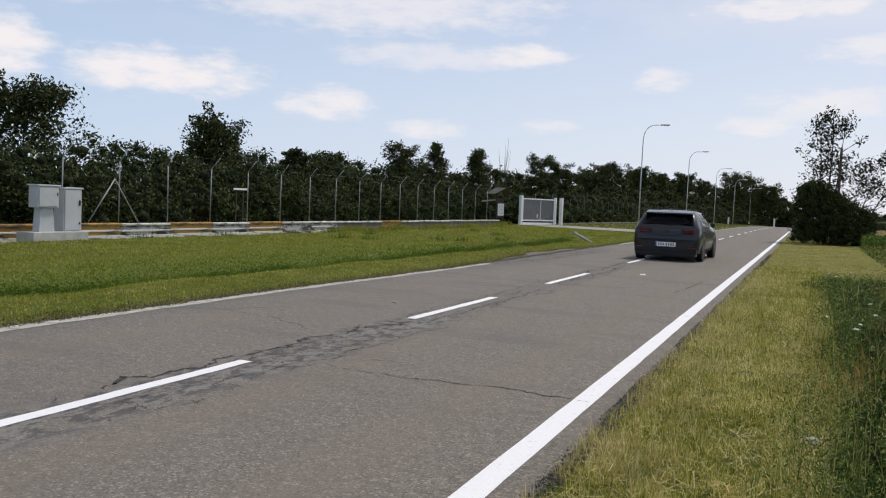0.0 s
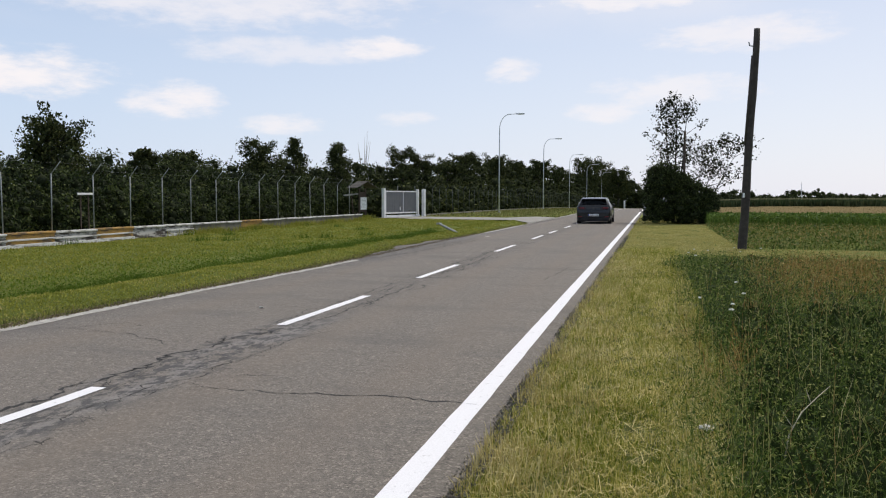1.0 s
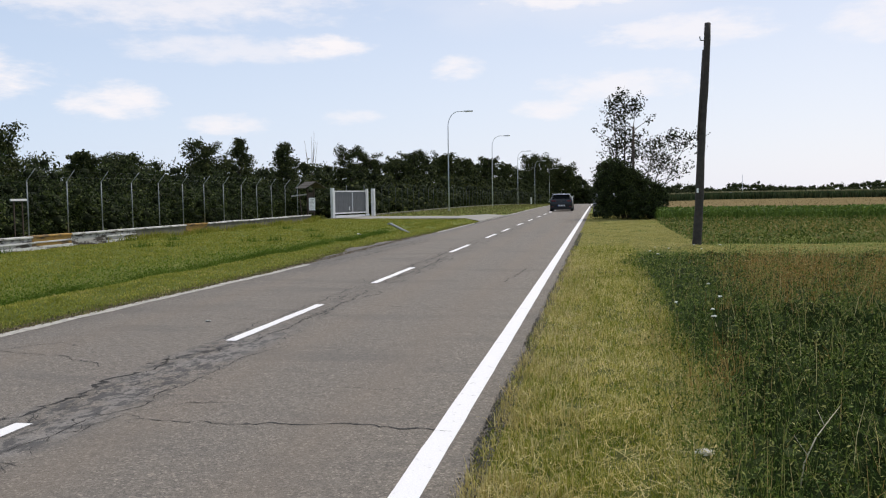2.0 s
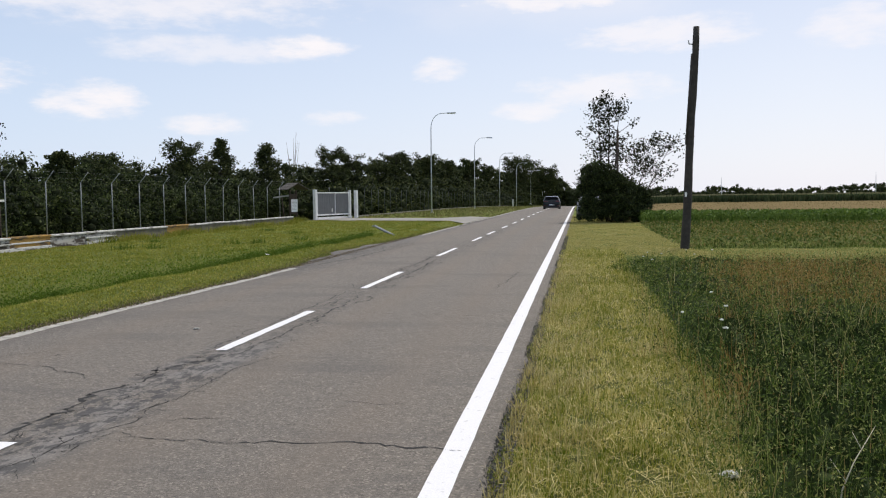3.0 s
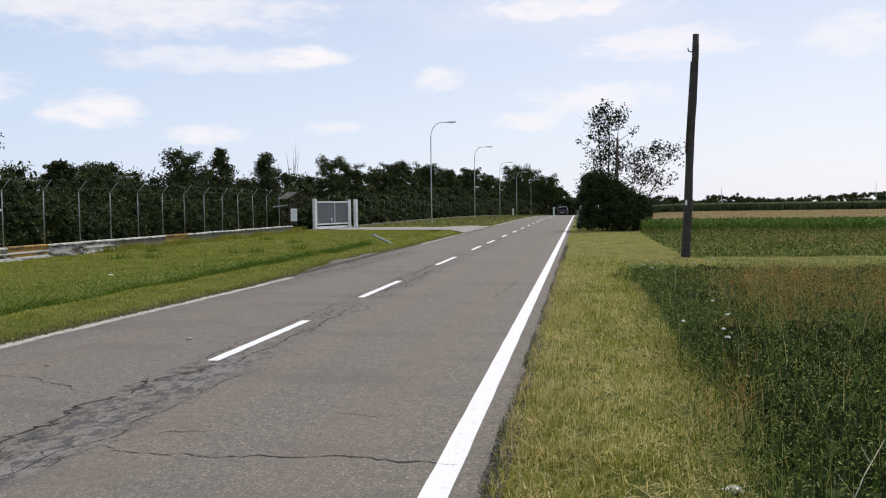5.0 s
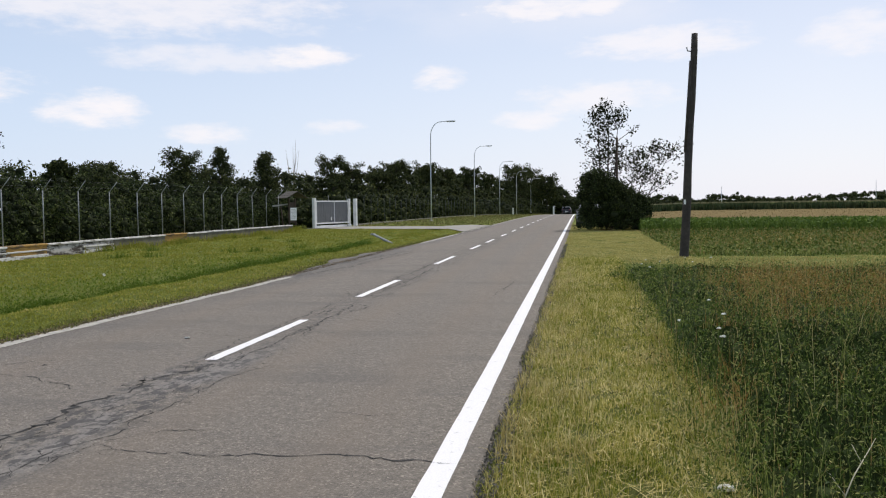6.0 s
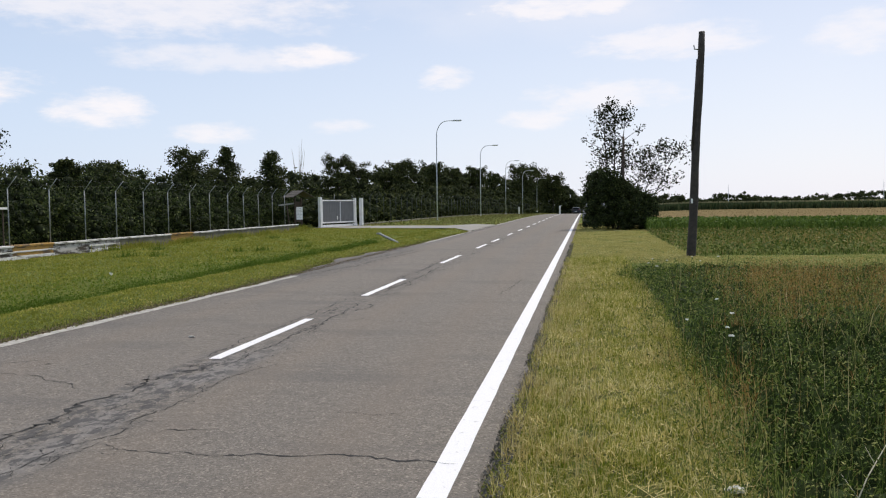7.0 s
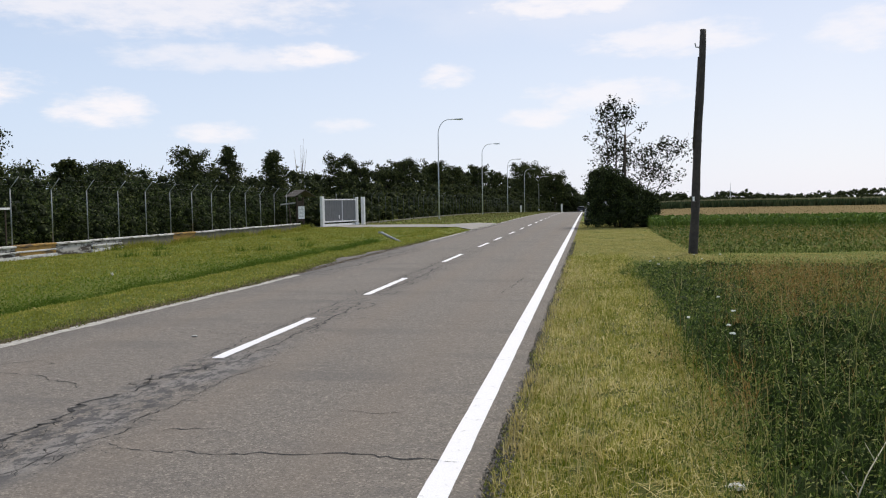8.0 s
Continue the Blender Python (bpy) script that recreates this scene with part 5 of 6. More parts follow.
def fields():
    sheet("field_green", "green cropped field", (41, 39.3), (45.6, 44.4), 3.8, 90, plain("crop_floor", (0.10, 0.15, 0.03), 0.95, var=0.4, scale=2), 0.05)
    sheet("field_golden", "dry golden stubble field", (45.6, 44.4), (134, 134), 3.6, 260, plain("stubble_floor", (0.20, 0.155, 0.08), 1.0, var=0.2, scale=0.4, spec=0.0), 0.08)
    n = 30000
    x, y = skewed(n, (41, 39.3), (45.6, 44.4), 3.8, 45)
    stuff("green_crop", blades(x, y, land(x, y), RNG.uniform(0.35, 0.65, n), 0.11, 0.5, G_CROP, "green_crop", True), "fresh green knee-high crop", "crop")
    n = 32000
    x, y = skewed(n, (41, 39.3), (45.6, 44.4), 3.8, 45)
    v, f = leaf_quads(np.stack([x, y, land(x, y) + 0.62 * RNG.random(n) ** 0.6], 1), RNG.uniform(0.10, 0.24, n), 0.4)
    stuff("crop_leaves", mesh_np("crop_leaves", v, f, G_CROP), "broad green crop leaves", "crop")
    n = 24000
    x, y = RNG.uniform(3.6, 110, n), 45.5 + 86 * RNG.random(n)
    stuff("ripe_field", blades(x, y, land(x, y), RNG.uniform(0.15, 0.3, n), 0.06, 0.35, G_GOLD, "ripe_field", True), "dry golden stubble stalks", "crop")
    n = 28000
    x, y = RNG.uniform(4, 260, n), 133 + 22 * RNG.random(n) ** 2
    stuff("maize_field", blades(x, y, land(x, y), RNG.uniform(1.15, 1.45, n), 0.5, 0.25, G_MAIZE, "maize_field", True), "tall dark maize field in the distance", "crop")
    n = 9000
    x, y = RNG.uniform(4, 260, n), 133.0 + 20 * RNG.random(n) ** 2
    stuff("maize_tassels", blades(x, y, land(x, y) + 1.12, RNG.uniform(0.2, 0.36, n), 0.2, 0.4, G_TASSEL, "maize_tassels", True), "pale tassels over the distant maize", "crop")
    C, R, P = [], [], []
    for x in np.arange(15, 430, 1.0):
        top = np.interp(x, [15, 60, 78, 85, 105, 112, 140, 150, 188, 230, 430], [0.4, 0.9, 1.2, 3.9, 3.2, 1.4, 1.6, 3.0, 4.6, 5.2, 5.2]) + 0.45 * math.sin(x * 0.47) + 0.4 * math.sin(x * 1.13 + 1) + RNG.normal(0, 0.5)
        r = RNG.uniform(0.8, 2.4)
        C.append((x, 560 + RNG.normal(0, 12), 1.45 + top - r * 0.85))
        R.append(r)
        P.append(75)
        for z in (-0.4, 1.2):
            C.append((x + RNG.normal(0, 0.5), 560 + RNG.normal(0, 12), z))
            R.append(RNG.uniform(1.7, 2.3))
            P.append(30)
    stuff("horizon_trees", foliage("horizon_trees", C, R, P, 0.9, L_WOOD), "distant line of trees on the horizon", "woods")
    a = tagged(new("distant_mast"), "thin distant mast on the horizon", "mast")
    part("shaft", tube(bmesh.new(), [(0, 0, -2), (0, 0, 12.5)], [0.22, 0.12], 6), M_LAMP, a)
    part("tip", tube(bmesh.new(), [(0, 0, 12.5), (0, 0, 13.5)], 0.06, 6), M_LAMP, a)
    a.location = (81, 500, float(dip(500.0)))
    copy_thing(a, pose(163.5, 500, float(dip(500.0)) + 1.5))


fields()

# ---- grass, weeds, litter ----


def thin(n, x0, x1, y0, y1, near=6.0):
    """Points that thin out with distance along y."""
    t = RNG.random(n)
    y = (y0 + near) * ((y1 + near) / (y0 + near)) ** t - near
    return RNG.uniform(x0, x1, n), y


def verge():
    # added dark sheet; its colour stands in for shade between the blades
    gx, gy = axis_steps([(0.36, 1.72, 0.06)]), axis_steps([(-4.0, 20.0, 0.08)])
    wave = RNG.uniform(-0.005, 0.005, (len(gy), len(gx)))
    stuff("verge_gap_sheet", grid_mesh("verge_gap_sheet", gx, gy, lambda X, Y: land(X, Y) + 0.003 + wave, M_GAPSHADE), "dark sheet under the verge grass, coloured as shade between blades", "grass")
    n = 170000
    x, y = thin(n, 0.24, 1.75, -4.0, 22)
    edge = 0.24 + 0.07 * np.sin(y * 3.1) + 0.05 * np.sin(y * 8.3 + 1)
    keep = x > edge + 0.06 * RNG.random(n)
    x, y = x[keep], y[keep]
    sz = np.clip(0.8 + y * 0.05, 0.8, 2.2)
    clump = np.sin(x * 9.1 + 2.1 * np.sin(y * 2.7)) * np.sin(y * 6.3 + 1.7 * np.sin(x * 5.2)) + 0.6 * np.sin(x * 23 + y * 7) * np.sin(y * 17 - x * 5)
    keep = clump + RNG.normal(0, 0.6, len(x)) > -0.75
    x, y, sz, clump = x[keep], y[keep], sz[keep], clump[keep]
    tall = np.clip(1.0 + 0.45 * clump, 0.5, 1.7)
    stuff("verge_grass", blades(x, y, land(x, y), RNG.uniform(0.025, 0.085, len(x)) * tall * (0.8 + 0.2 * sz), 0.0058 * sz, 1.15, G_MOWN, "verge_grass"),
          "short mown yellow-green verge grass with dry straw", "grass")
    n = 16000
    x, y = thin(n, 0.28, 1.0, -2.0, 20, 4)
    x = 0.27 + (x - 0.28) ** 1.7
    keep = np.sin(y * 4.1 + 3 * x) + 0.8 * np.sin(y * 9.7 + 1) + RNG.normal(0, 0.5, n) > -0.1
    x, y = x[keep], y[keep]
    n = len(x)
    stuff("edge_grass", blades(x, y, land(x, y), RNG.uniform(0.05, 0.17, n), 0.0055, 0.6, G_STRAW, "edge_grass"), "taller straw-coloured grass tufts at the asphalt edge", "grass")
    n = 110000
    x = RNG.uniform(0.25, 5.5, n)
    y = RNG.uniform(20, 60, n)
    keep = (x < np.interp(y, [20, 26, 40, 46, 60], [3.9, 3.5, 3.6, 4.4, 1.5]))
    x, y = x[keep], y[keep]
    stuff("mown_meadow", blades(x, y, land(x, y), RNG.uniform(0.02, 0.06, len(x)), 0.03, 1.5, G_LAWN, "mown_meadow", True), "short mown pale grass round the bush", "grass")
    n = 34000
    x, y = RNG.uniform(3.0, 30, n), RNG.uniform(19.0, 22.6, n) + 0.0
    stuff("mown_path", blades(x, y, land(x, y), RNG.uniform(0.02, 0.05, n), 0.022, 1.4, G_LAWN, "mown_path", True), "strip of mown grass crossing the field edge", "grass")
    n = 16000
    x, y = thin(n, 0.2, 0.34, 0.8, 30)
    c = np.stack([x, y, np.full(n, 0.0) - 0.01 + 0.012 * RNG.random(n)], 1)
    v, f = leaf_quads(c, RNG.uniform(0.006, 0.02, n), 0.9)
    stuff("gravel", mesh_np("gravel", v, f, M_GRAVEL), "loose dark grit along the asphalt edge", "gravel")
    n = 7000
    x, y = thin(n, -5.5, -5.25, 3, 30)
    x = x - 0.2 * np.clip((14.5 - y) / 6, 0, 1)
    v, f = leaf_quads(np.stack([x, y, np.maximum(land(x, y), -0.008) + 0.01], 1), RNG.uniform(0.012, 0.035, n), 0.9)
    stuff("leaf_litter", mesh_np("leaf_litter", v, f, M_LITTERLEAF), "brown crumbled leaf litter along the asphalt edge", "litter")


verge()


def weeds():
    def edge(y):
        return np.interp(y, [0, 4, 5.3, 8.6, 13, 18.8, 21], [1.32, 1.36, 1.5, 1.55, 1.65, 1.4, 1.6])
    # matted low growth under the taller plants; its dark colour paints their shade
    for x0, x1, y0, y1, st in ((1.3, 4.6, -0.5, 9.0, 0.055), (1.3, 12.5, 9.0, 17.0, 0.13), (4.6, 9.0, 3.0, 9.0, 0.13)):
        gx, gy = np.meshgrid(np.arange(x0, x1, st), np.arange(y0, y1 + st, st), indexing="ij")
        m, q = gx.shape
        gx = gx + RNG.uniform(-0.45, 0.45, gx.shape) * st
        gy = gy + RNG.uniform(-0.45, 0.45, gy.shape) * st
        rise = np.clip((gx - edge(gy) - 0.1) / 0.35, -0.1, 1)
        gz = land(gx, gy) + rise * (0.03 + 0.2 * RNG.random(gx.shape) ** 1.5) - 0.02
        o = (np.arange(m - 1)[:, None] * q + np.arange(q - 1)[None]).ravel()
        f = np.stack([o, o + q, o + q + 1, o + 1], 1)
        stuff("undergrowth", mesh_np("undergrowth", np.stack([gx, gy, gz], -1).reshape(-1, 3), f, M_UNDERSHADE), "matted low growth under the weeds, coloured dark as shade", "weeds")
    # leafy plants
    n = 11500
    x, y = thin(n, 1.2, 12, -4.0, 16.8, 6)
    x = 1.2 + (x - 1.2) * np.clip((y + 5) / 16, 0.3, 1.0)
    keep = x > edge(y) + 0.12 * RNG.normal(size=n)
    x, y = x[keep], y[keep]
    hgt = RNG.uniform(0.2, 0.5, len(x)) * np.interp(y, [0, 12, 17], [1, 0.95, 0.75]) * np.clip((x - edge(y)) / 0.4 + 0.6, 0.5, 1.0)
    per = 36
    k = len(x)
    t = RNG.random((k, per)) ** 0.7
    ph = RNG.uniform(0, 6.28, (k, per))
    rad = 0.16 * RNG.random((k, per)) * (0.5 + t)
    cx = x[:, None] + rad * np.cos(ph)
    cy = y[:, None] + rad * np.sin(ph)
    cz = land(x, y)[:, None] + hgt[:, None] * t
    c = np.stack([cx, cy, cz], -1).reshape(-1, 3)
    sz = (0.016 + 0.026 * RNG.random(len(c))) * np.clip(0.5 + c[:, 1] * 0.065, 0.5, 1.6)
    v, f = leaf_quads(c, sz, 0.30)
    stuff("weed_leaves", mesh_np("weed_leaves", v, f, G_WEED), "dense dark green wild herbs and weeds", "weeds")
    n = 46000
    x, y = thin(n, 1.2, 12, -4.0, 17, 6)
    x = 1.2 + (x - 1.2) * np.clip((y + 5) / 16, 0.3, 1.0)
    keep = x > edge(y) + 0.1 * RNG.normal(size=n)
    x, y = x[keep], y[keep]
    sc = np.clip(0.8 + y * 0.05, 0.8, 1.8)
    stuff("tall_grass", blades(x, y, land(x, y), RNG.uniform(0.15, 0.45, len(x)), 0.0045 * sc, 1.0, G_WEED, "tall_grass"), "tall rank green grass among the weeds", "grass")
    n = 36000
    x, y = RNG.uniform(2.3, 12, n), RNG.uniform(8.0, 16.0, n)
    patch = 0.6 + 0.5 * np.sin(x * 1.9 + y * 0.8) * np.sin(y * 1.5 - x * 0.7)
    keep = RNG.random(n) < patch * np.clip((x - 2.3) / 1.6, 0, 1) * np.interp(y, [8, 10.5, 13, 16], [0.06, 0.8, 1, 0.3])
    x, y = x[keep], y[keep]
    stuff("seed_stalks", blades(x, y, land(x, y), RNG.uniform(0.22, 0.52, len(x)), 0.008, 0.7, G_RUST, "seed_stalks"), "rust-brown dry seed stalks", "grass")
    n = 34000
    x, y = RNG.uniform(2.2, 12, n), RNG.uniform(8.5, 16.0, n)
    patch = 0.55 + 0.6 * np.sin(x * 1.9 + y * 0.8) * np.sin(y * 1.5 - x * 0.7)
    keep = RNG.random(n) < patch * np.clip((x - 2.2) / 1.8, 0, 1) * np.interp(y, [8.5, 11, 13, 16], [0.1, 0.9, 1, 0.35])
    x, y = x[keep], y[keep]
    v, f = leaf_quads(np.stack([x, y, land(x, y) + 0.16 + 0.27 * RNG.random(len(x))], 1), RNG.uniform(0.015, 0.045, len(x)), 0.4)
    stuff("seed_heads", mesh_np("seed_heads", v, f, G_RUST), "rust-brown seed heads of dock and grasses", "grass")
    n = 240
    x, y = thin(n, 1.45, 3.2, 1.5, 12, 4)
    stuff("dry_stalks", blades(x, y, land(x, y), RNG.uniform(0.2, 0.5, n), 0.005, 0.7, G_RUST, "dry_stalks"), "thin dry stalks leaning in the weeds", "grass")
    n = 1100
    y = 1.0 + 13.5 * RNG.random(n) ** 1.2
    x = edge(y) + 0.02 + RNG.normal(0, 0.05, n)
    keep = np.sin(y * 2.3) + 0.7 * np.sin(y * 5.9 + 1) + RNG.normal(0, 0.6, n) > -0.3
    x, y = x[keep], y[keep]
    stuff("border_straw", blades(x, y, land(x, y), RNG.uniform(0.05, 0.17, len(x)), 0.005 * np.clip(0.8 + y * 0.05, 0.8, 1.6), 0.9, G_STRAW, "border_straw"), "dry straw-coloured grass between mown verge and weeds", "grass")
    n = 600
    x, y = thin(n, 1.4, 9, 1.0, 16.5, 5)
    keep = x > edge(y) + 0.1
    x, y = x[keep], y[keep]
    stuff("pale_stems", blades(x, y, land(x, y), RNG.uniform(0.3, 0.62, len(x)), 0.0045 * np.clip(0.8 + y * 0.05, 0.8, 1.8), 0.45, G_STRAW, "pale_stems"), "thin pale seeding grass stems over the weeds", "grass")
    for k, (cx, cy) in enumerate(((1.95, 6.4), (1.75, 5.4), (2.9, 9.2), (2.2, 8.6))):
        m = 70
        px, py = cx + RNG.normal(0, 0.09, m), cy + RNG.normal(0, 0.2, m)
        stuff("dock_clump", blades(px, py, land(px, py), RNG.uniform(0.2, 0.42, m), 0.008, 1.0, G_RUST, "dock_clump"), "withered rust-brown dock plant among the weeds", "weeds")
    # herbs between the mown path and the crop
    n = 36000
    x, y = skewed(n, (23.0, 22.8), (41, 39.3), 3.4, 40)
    keep = x > np.interp(y, [22, 26, 40], [3.7, 3.45, 3.6])
    x, y = x[keep], y[keep]
    c = np.stack([x, y, land(x, y) + 0.26 * RNG.random(len(x))], 1)
    v, f = leaf_quads(c, RNG.uniform(0.06, 0.14, len(x)), 0.5)
    stuff("margin_leaves", mesh_np("margin_leaves", v, f, G_MARGIN), "mixed low herbs of the field margin", "weeds")
    stuff("field_margin", blades(x, y, land(x, y), RNG.uniform(0.07, 0.2, len(x)), 0.03, 1.2, G_MARGIN, "field_margin", True), "dark green unmown field margin", "grass")
    n = 9000
    x, y = RNG.uniform(3.6, 40, n), 22.7 + np.abs(RNG.normal(0, 0.5, n))
    stuff("margin_edge", blades(x, y, land(x, y), RNG.uniform(0.06, 0.17, n), 0.02, 1.0, G_WEED, "margin_edge", True), "dark rank grass along the mown strip", "grass")
    n = 6000
    x, y = RNG.uniform(5, 40, n), RNG.uniform(27, 39, n)
    stuff("margin_stalks", blades(x, y, land(x, y), RNG.uniform(0.2, 0.36, n), 0.016, 0.4, G_RUST, "margin_stalks", True), "brown dry stalks in the field margin", "grass")


weeds()


def umbel(x, y, h, r, seed):
    rg = random.Random(seed)
    u = tagged(new("wild_carrot"), "white flat-topped wild carrot flower on a thin stem", "flower", "wild carrots in the weeds")
    u.location = (x, y, float(land(x, y)))
    part("stem", tube(bmesh.new(), [(0, 0, -0.02), (0.01, 0, h * 0.6), (0.03, 0.01, h)], 0.003, 5), G_WEED, u)
    bm = bmesh.new()
    for _ in range(26):
        a, q = rg.uniform(0, 6.28), r * rg.random() ** 0.5
        p = Vector((0.03 + q * math.cos(a), 0.01 + q * math.sin(a), h + 0.012 - 0.12 * q + rg.uniform(0, 0.01)))
        vs = bmesh.ops.create_icosphere(bm, subdivisions=1, radius=0.0045)["verts"]
        for v in vs:
            v.co = Vector((v.co.x * 1.5, v.co.y * 1.5, v.co.z * 0.7)) + p
    part("umbel", bm, M_FLOWER, u)


FLOWERS = [(1.85, 14.5, 0.42), (1.71, 13.5, 0.42), (1.8, 13.0, 0.42), (2.06, 14.2, 0.42), (1.98, 8.2, 0.42), (1.97, 7.3, 0.42), (1.55, 6.9, 0.42),
           (1.8, 6.45, 0.42), (1.74, 5.9, 0.42), (2.59, 15.2, 0.42), (2.6, 14.2, 0.42), (3.1, 15.6, 0.4)]
for k, (x, y, h) in enumerate(FLOWERS):
    umbel(x, y, h + 0.03, 0.011 + 0.004 * (k % 3), k)


def litter(x, y, s, seed):
    ob = tagged(new("litter"), "crumpled white paper litter in the weeds", "litter")
    bm = bmesh.new()
    bmesh.ops.create_icosphere(bm, subdivisions=3, radius=s)
    rg = random.Random(seed)
    for v in bm.verts:
        v.co = Vector((v.co.x * 1.5, v.co.y * 0.9, v.co.z * 0.55)) * (1 + rg.uniform(-0.28, 0.28))
    part("wad", bm, M_LITTER, ob)
    part("flap", boxed(-s * 1.8, -s * 0.9, -s * 0.4, s * 0.3, -s * 0.2, s * 0.02), M_LITTER, ob)
    ob.location = (x, y, float(land(x, y)) + s * 0.9)


litter(1.475, 3.97, 0.030, 1)


def straw_heap(x, y, seed, n=160, spread=0.13):
    rg = np.random.default_rng(seed)
    px, py = x + rg.normal(0, spread, n), y + rg.normal(0, spread * 1.6, n)
    stuff("straw_clump", blades(px, py, land(px, py), rg.uniform(0.12, 0.3, n), 0.006, 1.2, G_STRAW, "straw_clump"), "bleached clump of cut straw on the verge", "straw")


straw_heap(1.45, 7.4, 5)
straw_heap(1.55, 4.9, 6, 90)


def loose_straw():
    n = 5000
    x, y = thin(n, 0.33, 1.55, 1.0, 19, 5)
    th = RNG.uniform(0, math.pi, n)
    L = RNG.uniform(0.04, 0.15, n)
    dx, dy = np.cos(th) * L / 2, np.sin(th) * L / 2
    z = land(x, y) + RNG.uniform(0.02, 0.065, n)
    w = 0.0016 * np.clip(1 + y * 0.06, 1, 2)
    tilt = RNG.normal(0, 0.012, n)
    a = np.stack([x - dx, y - dy, z - tilt], 1)
    b = np.stack([x + dx, y + dy, z + tilt], 1)
    s = np.stack([-np.sin(th) * w, np.cos(th) * w, np.zeros(n)], 1)
    v = np.stack([a - s, b - s, b + s, a + s], 1).reshape(-1, 3)
    stuff("loose_straw", mesh_np("loose_straw", v, np.arange(4 * n).reshape(n, 4), G_STRAW), "loose dry straw lying on the mown verge", "straw")


loose_straw()


def dry_stem():
    d = tagged(new("dry_stem"), "single pale dry branching stem arching over the weeds", "stem")
    part("stalk", tube(bmesh.new(), [(0, 0, 0), (0.03, 0.02, 0.2), (0.1, 0.1, 0.3), (0.22, 0.3, 0.35), (0.3, 0.45, 0.37)], [0.004, 0.0035, 0.003, 0.0022, 0.001], 6), M_DRYSTEM, d)
    for p, q in (((0.05, 0.04, 0.23), (0.0, 0.1, 0.31)), ((0.16, 0.2, 0.33), (0.15, 0.3, 0.38))):
        part("twig", tube(bmesh.new(), [p, q], [0.002, 0.001], 5), M_DRYSTEM, d)
    d.location = (1.80, 3.3, float(land(1.80, 3.3)) - 0.02)


dry_stem()


def meadow():
    n = 150000
    x, y = thin(n, -17.0, -5.33, -5, 58, 14)
    keep = (x < -5.36 - 0.2 * np.clip((14.5 - y) / 6, 0, 1) - 0.5 * np.exp(-((y - 22.5) / 4.2) ** 2) * (1 + 0.25 * np.sin(y * 2.1))) & ~((y > np.interp(x, [-17, -14, -11, -8.5, -6.5, -5.3], [52, 51.3, 50.2, 49, 46.5, 44])) & (y < 57))
    x, y = x[keep], y[keep]
    d = np.hypot(x - 1, y)
    bx, by = thin(26000, -7.9, -5.36, 2, 40, 8)
    on = bx < -5.38 - 0.2 * np.clip((14.5 - by) / 6, 0, 1) - 0.5 * np.exp(-((by - 22.5) / 4.2) ** 2) * (1 + 0.25 * np.sin(by * 2.1))
    x, y = np.concatenate([x, bx[on]]), np.concatenate([y, by[on]])
    d = np.hypot(x - 1, y)
    lush = x + 0.12 * np.sin(y * 0.8) + 0.08 * np.sin(y * 2.9) + RNG.normal(0, 0.1, len(x)) < np.interp(y, [0, 13, 17, 24], [-7.3, -7.25, -6.85, -6.6])
    ln = RNG.uniform(0.02, 0.06, len(x)) * np.where(lush, 1.1, 0.9)
    rank = lush & (RNG.random(len(x)) < np.clip((x + 10.6) / 2.4, 0, 1) * np.interp(y, [0, 18, 28], [1, 0.9, 0.2]))
    lush = lush & ~rank
    bank = ~lush & ~rank
    for name, pick, mat, label in (("meadow_grass", lush, G_MEADOW, "lush green meadow grass between ditch and wall"),
                                   ("rank_grass", rank, G_NEARDITCH, "deep green rank grass beside the ditch"),
                                   ("bank_grass", bank, G_LEFT, "short yellowish grass on the road bank")):
        xx, yy = x[pick], y[pick]
        stuff(name, blades(xx, yy, land(xx, yy), ln[pick], 0.008 + 0.0011 * d[pick], 1.6, mat, name), label, "grass")
    n = 9000
    x, y = thin(n, 0, 1, 3, 40, 8)
    x = -5.31 - 0.2 * np.clip((14.5 - y) / 6, 0, 1) - 0.5 * np.exp(-((y - 22.5) / 4.2) ** 2) * (1 + 0.25 * np.sin(y * 2.1)) - 0.45 * x ** 1.6 + 0.05 * np.sin(y * 2.3) + 0.04 * np.sin(y * 7.1)
    stuff("edge_straw", blades(x, y, np.maximum(land(x, y), -0.01), RNG.uniform(0.02, 0.06, n), 0.014, 1.4, G_OLIVE, "edge_straw"), "dry brownish grass creeping over the asphalt edge", "grass")
    # rank herbs and clover hanging over the ditch
    X, Y, Z = [], [], []
    r = np.random.default_rng(31)
    for _ in range(760):
        cy = 4 + 26 * r.random() ** 1.25
        rim = float(np.interp(cy, [0, 13, 17, 24, 30], [-7.42, -7.38, -7.0, -6.8, -6.7])) + 0.1 * math.sin(cy * 0.8) + 0.07 * math.sin(cy * 2.9)
        cx = rim - abs(r.normal(0, 0.22))
        m, rad = 62, r.uniform(0.07, 0.2)
        d = r.normal(0, 1, (m, 3))
        X.append(cx + d[:, 0] * rad * 0.7)
        Y.append(cy + d[:, 1] * rad)
        Z.append(np.abs(d[:, 2]) * rad * 0.5)
    x, y, z = np.concatenate(X), np.concatenate(Y), np.concatenate(Z)
    v, f = leaf_quads(np.stack([x, y, land(x, y) + 0.01 + z], 1), RNG.uniform(0.018, 0.045, len(x)), 0.5)
    stuff("ditch_herbs", mesh_np("ditch_herbs", v, f, G_DITCH), "dark leafy herbs hanging over the ditch edge", "weeds")
    n = 9000
    y = RNG.uniform(27, 51, n)
    x = -16.98 + np.abs(RNG.normal(0, 0.22, n))
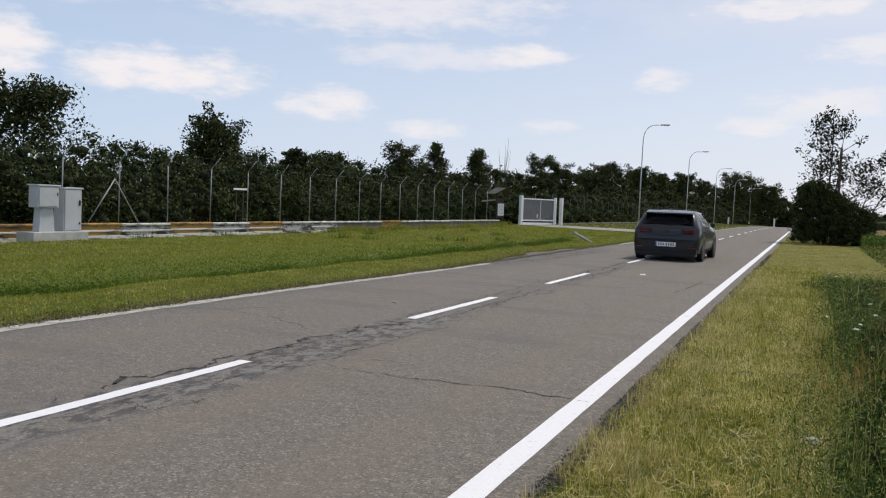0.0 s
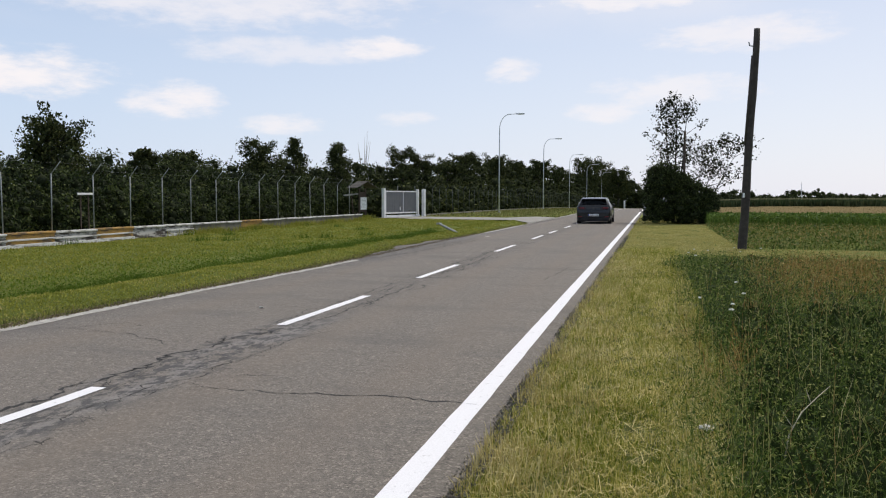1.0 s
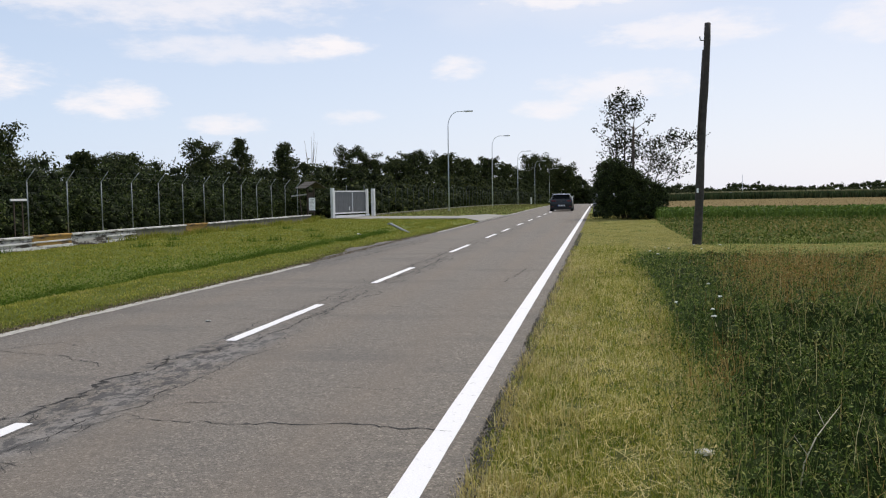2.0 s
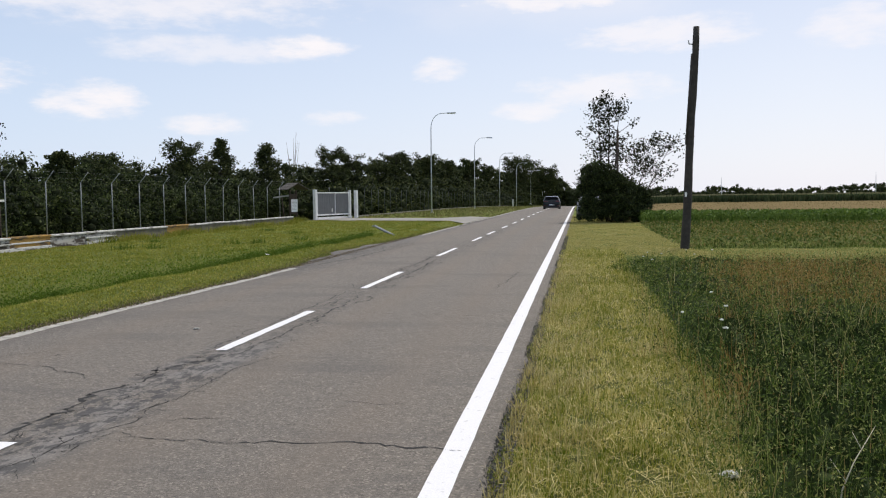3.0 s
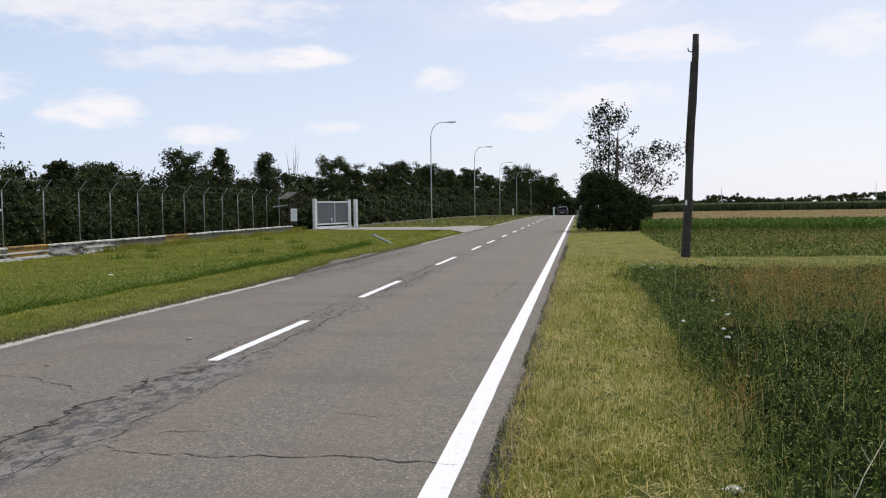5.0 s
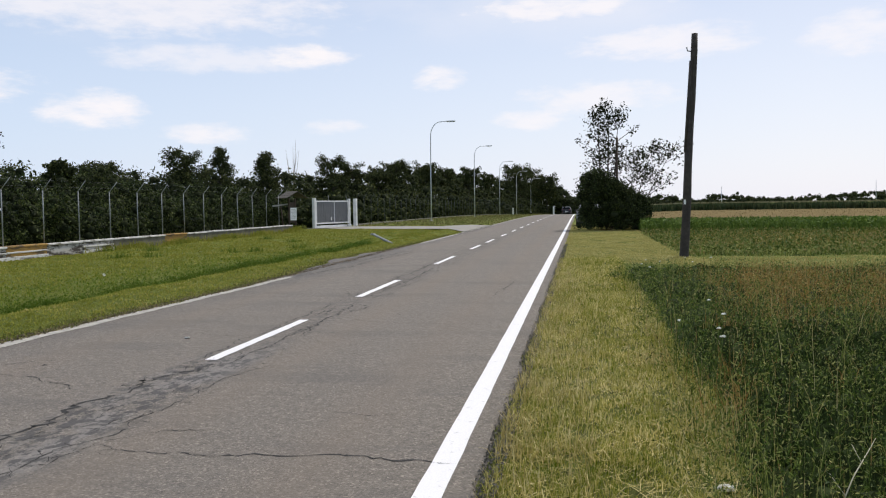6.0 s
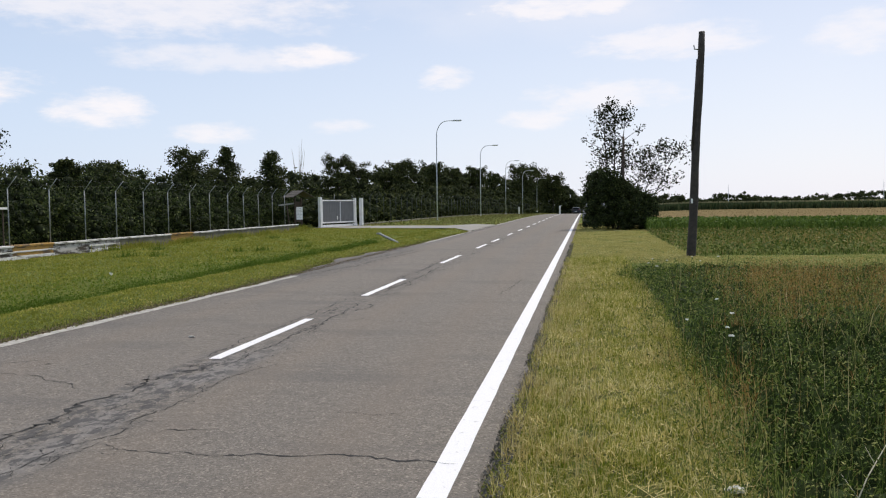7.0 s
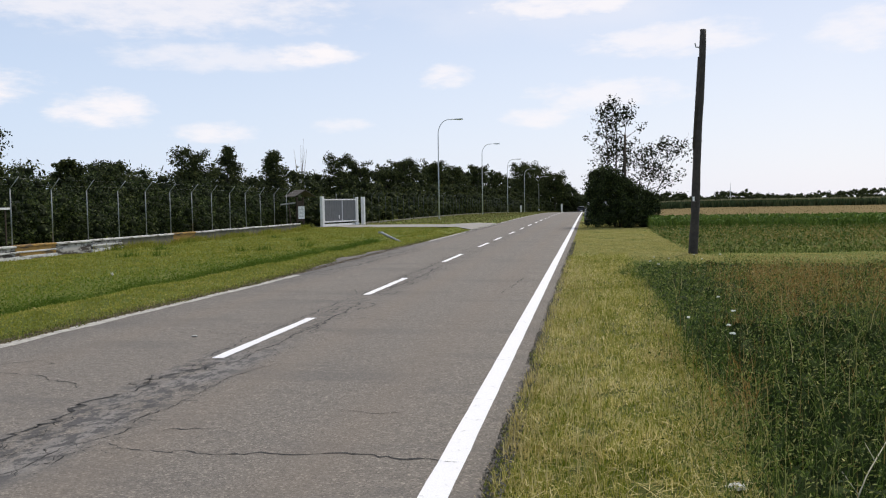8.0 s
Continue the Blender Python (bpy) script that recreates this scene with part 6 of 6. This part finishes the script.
    keep = RNG.random(n) < np.clip((y - 26) / 6, 0, 1) * (0.55 + 0.45 * np.sin(y * 1.3))
    x, y = x[keep], y[keep]
    stuff("wall_grass", blades(x, y, land(x, y), RNG.uniform(0.12, 0.36, len(x)), 0.03, 0.8, G_MEADOW, "wall_grass"), "taller grass grown up along the wall foot", "grass")
    # scattered taller tufts
    X, Y = [], []
    for cx, cy in ((-12.6, 22.5), (-12.0, 23.2), (-10.4, 25.5), (-9.8, 26.0), (-9.0, 28), (-15.9, 17.0), (-16.2, 21), (-14, 27), (-16.4, 34), (-13.2, 36), (-11, 33), (-16.5, 40), (-16.3, 28)):
        m = 70
        X.append(cx + RNG.normal(0, 0.16, m))
        Y.append(cy + RNG.normal(0, 0.16, m))
    x, y = np.concatenate(X), np.concatenate(Y)
    stuff("grass_tufts", blades(x, y, land(x, y), RNG.uniform(0.10, 0.30, len(x)), 0.016, 1.0, G_DITCH, "grass_tufts"), "coarse taller tufts in the meadow", "grass")
    n = 20000
    y = RNG.uniform(57, 190, n)
    x = RNG.uniform(-15.6, -5.4, n) + bend(y)
    stuff("far_meadow", blades(x, y, land(x, y), RNG.uniform(0.06, 0.16, n), 0.1, 0.7, G_OLIVE, "far_meadow", True), "grass strip along the far road", "grass")


meadow()


M_WING = plain("white_wing_scale", (0.80, 0.80, 0.74), 0.7, var=0.08, scale=30)


def butterfly():
    """A small white butterfly with four wings hinged on its body; it faces +y."""
    b = tagged(new("butterfly"), "small white butterfly fluttering over the meadow grass", "butterfly")
    part("body", tube(bmesh.new(), [(0, -0.02, 0), (0, -0.008, 0.002), (0, 0.01, 0.002), (0, 0.02, 0)], [0.0012, 0.003, 0.0035, 0.002], 6), M_BLACK, b)
    wings = []
    for sg in (-1, 1):
        for name, out in (("forewing", [(0, 0.015), (0.03, 0.044), (0.056, 0.042), (0.05, 0.011), (0.02, -0.003)]),
                          ("hindwing", [(0, -0.001), (0.02, -0.004), (0.048, -0.008), (0.036, -0.04), (0.011, -0.028)])):
            bm = bmesh.new()
            f = bm.faces.new([bm.verts.new((sg * x, y, 0.001)) for x, y in out])
            r = bmesh.ops.extrude_face_region(bm, geom=[f])
            for v in r["geom"]:
                if isinstance(v, bmesh.types.BMVert):
                    v.co.z += 0.0008
            bmesh.ops.recalc_face_normals(bm, faces=bm.faces[:])
            wings.append((sg, part(name, bm, M_WING, b)))
    for sg in (-1, 1):
        part("antenna", tube(bmesh.new(), [(0, 0.02, 0.001), (sg * 0.006, 0.033, 0.006)], 0.0005, 4), M_BLACK, b)
    return b, wings


fly, fly_wings = butterfly()


def stone(x, y, r, seed):
    ob = tagged(new("pale_stone"), "small pale stone lying on the asphalt", "stone")
    bm = bmesh.new()
    bmesh.ops.create_icosphere(bm, subdivisions=2, radius=r)
    rg = random.Random(seed)
    for v in bm.verts:
        v.co = Vector((v.co.x * 1.5, v.co.y, v.co.z * 0.5)) * (1 + rg.uniform(-0.2, 0.2))
    part("rock", bm, M_CONC, ob)
    ob.location = (x, y, r * 0.45)


stone(-3.58, 8.41, 0.022, 4)

# ---- what moves ----
DRIVE = [(0.0, -2.12, 22.75), (0.5, -1.98, 33.6), (1.0, -1.88, 44.6), (1.5, -1.92, 55.9), (2.2, -2.05, 71.8), (3.0, -2.2, 91.0), (4.0, -2.25, 114.0),
         (4.7, -2.1, 130.0), (5.8, -1.7, 154.5), (7.0, -1.2, 178.0), (8.0, -0.65, 195.0)]


FLIGHT = [
    (0.0, -1.43, 14.60, 0.14), (0.8, -2.00, 16.40, 0.63), (1.0, -2.23, 16.20, 0.57), (1.2, -2.68, 16.00, 0.58),
    (1.4, -2.98, 15.80, 0.63), (1.6, -3.33, 15.60, 0.78), (2.8, -4.75, 15.30, 0.42), (3.0, -5.32, 15.20, 0.38),
    (3.2, -5.74, 15.00, 0.25), (3.4, -5.93, 14.80, 0.24), (3.6, -6.39, 14.40, 0.13), (3.8, -6.71, 14.20, 0.07),
    (4.0, -6.75, 14.10, 0.10), (4.2, -6.86, 14.20, 0.16), (4.4, -7.45, 14.40, 0.25), (4.6, -7.92, 14.50, 0.24),
    (5.8, -8.16, 14.30, 0.21), (6.0, -8.15, 14.30, 0.19), (6.4, -8.14, 14.30, 0.20), (6.8, -8.12, 14.30, 0.19),
    (7.2, -8.11, 14.30, 0.18), (8.0, -8.14, 14.30, 0.18),
]


def motions():
    rows = []
    for i, (t, x, y) in enumerate(DRIVE):
        a, b = DRIVE[max(i - 1, 0)], DRIVE[min(i + 1, len(DRIVE) - 1)]
        yaw = -math.degrees(math.atan2(b[1] - a[1], b[2] - a[2]))
        slope = math.degrees(math.atan2(float(dip(b[2]) - dip(a[2])), b[2] - a[2]))
        rows.append((t, pose(x, y, float(dip(y)) + 0.002, slope, 0, yaw)))
    walk(hatch_car, rows)
    for w in hatch_wheels:
        at = w.location.copy()
        walk(w, [(k / 10, pose(at.x, at.y, at.z, -33.0 * k, 0, 0)) for k in range(81)])

    path = []
    for i, (t, x, y, z) in enumerate(FLIGHT):
        a, b = FLIGHT[max(i - 1, 0)], FLIGHT[min(i + 1, len(FLIGHT) - 1)]
        yaw = -math.degrees(math.atan2(b[1] - a[1], b[2] - a[2])) if t < 4.7 else 62.0 + 2 * math.sin(t * 3)
        path.append((t, pose(x, y, z, 12, 0, yaw)))
    walk(fly, path)
    for sg, w in fly_wings:
        beat = []
        for k in range(81):
            t = k / 10
            lift = (62.0 if k % 2 else -8.0) if t < 5.4 else 68.0 + 8 * math.sin(k * 0.9)
            beat.append((t, pose(0, 0, 0, 0, -sg * lift, 0)))
        walk(w, beat)


motions()
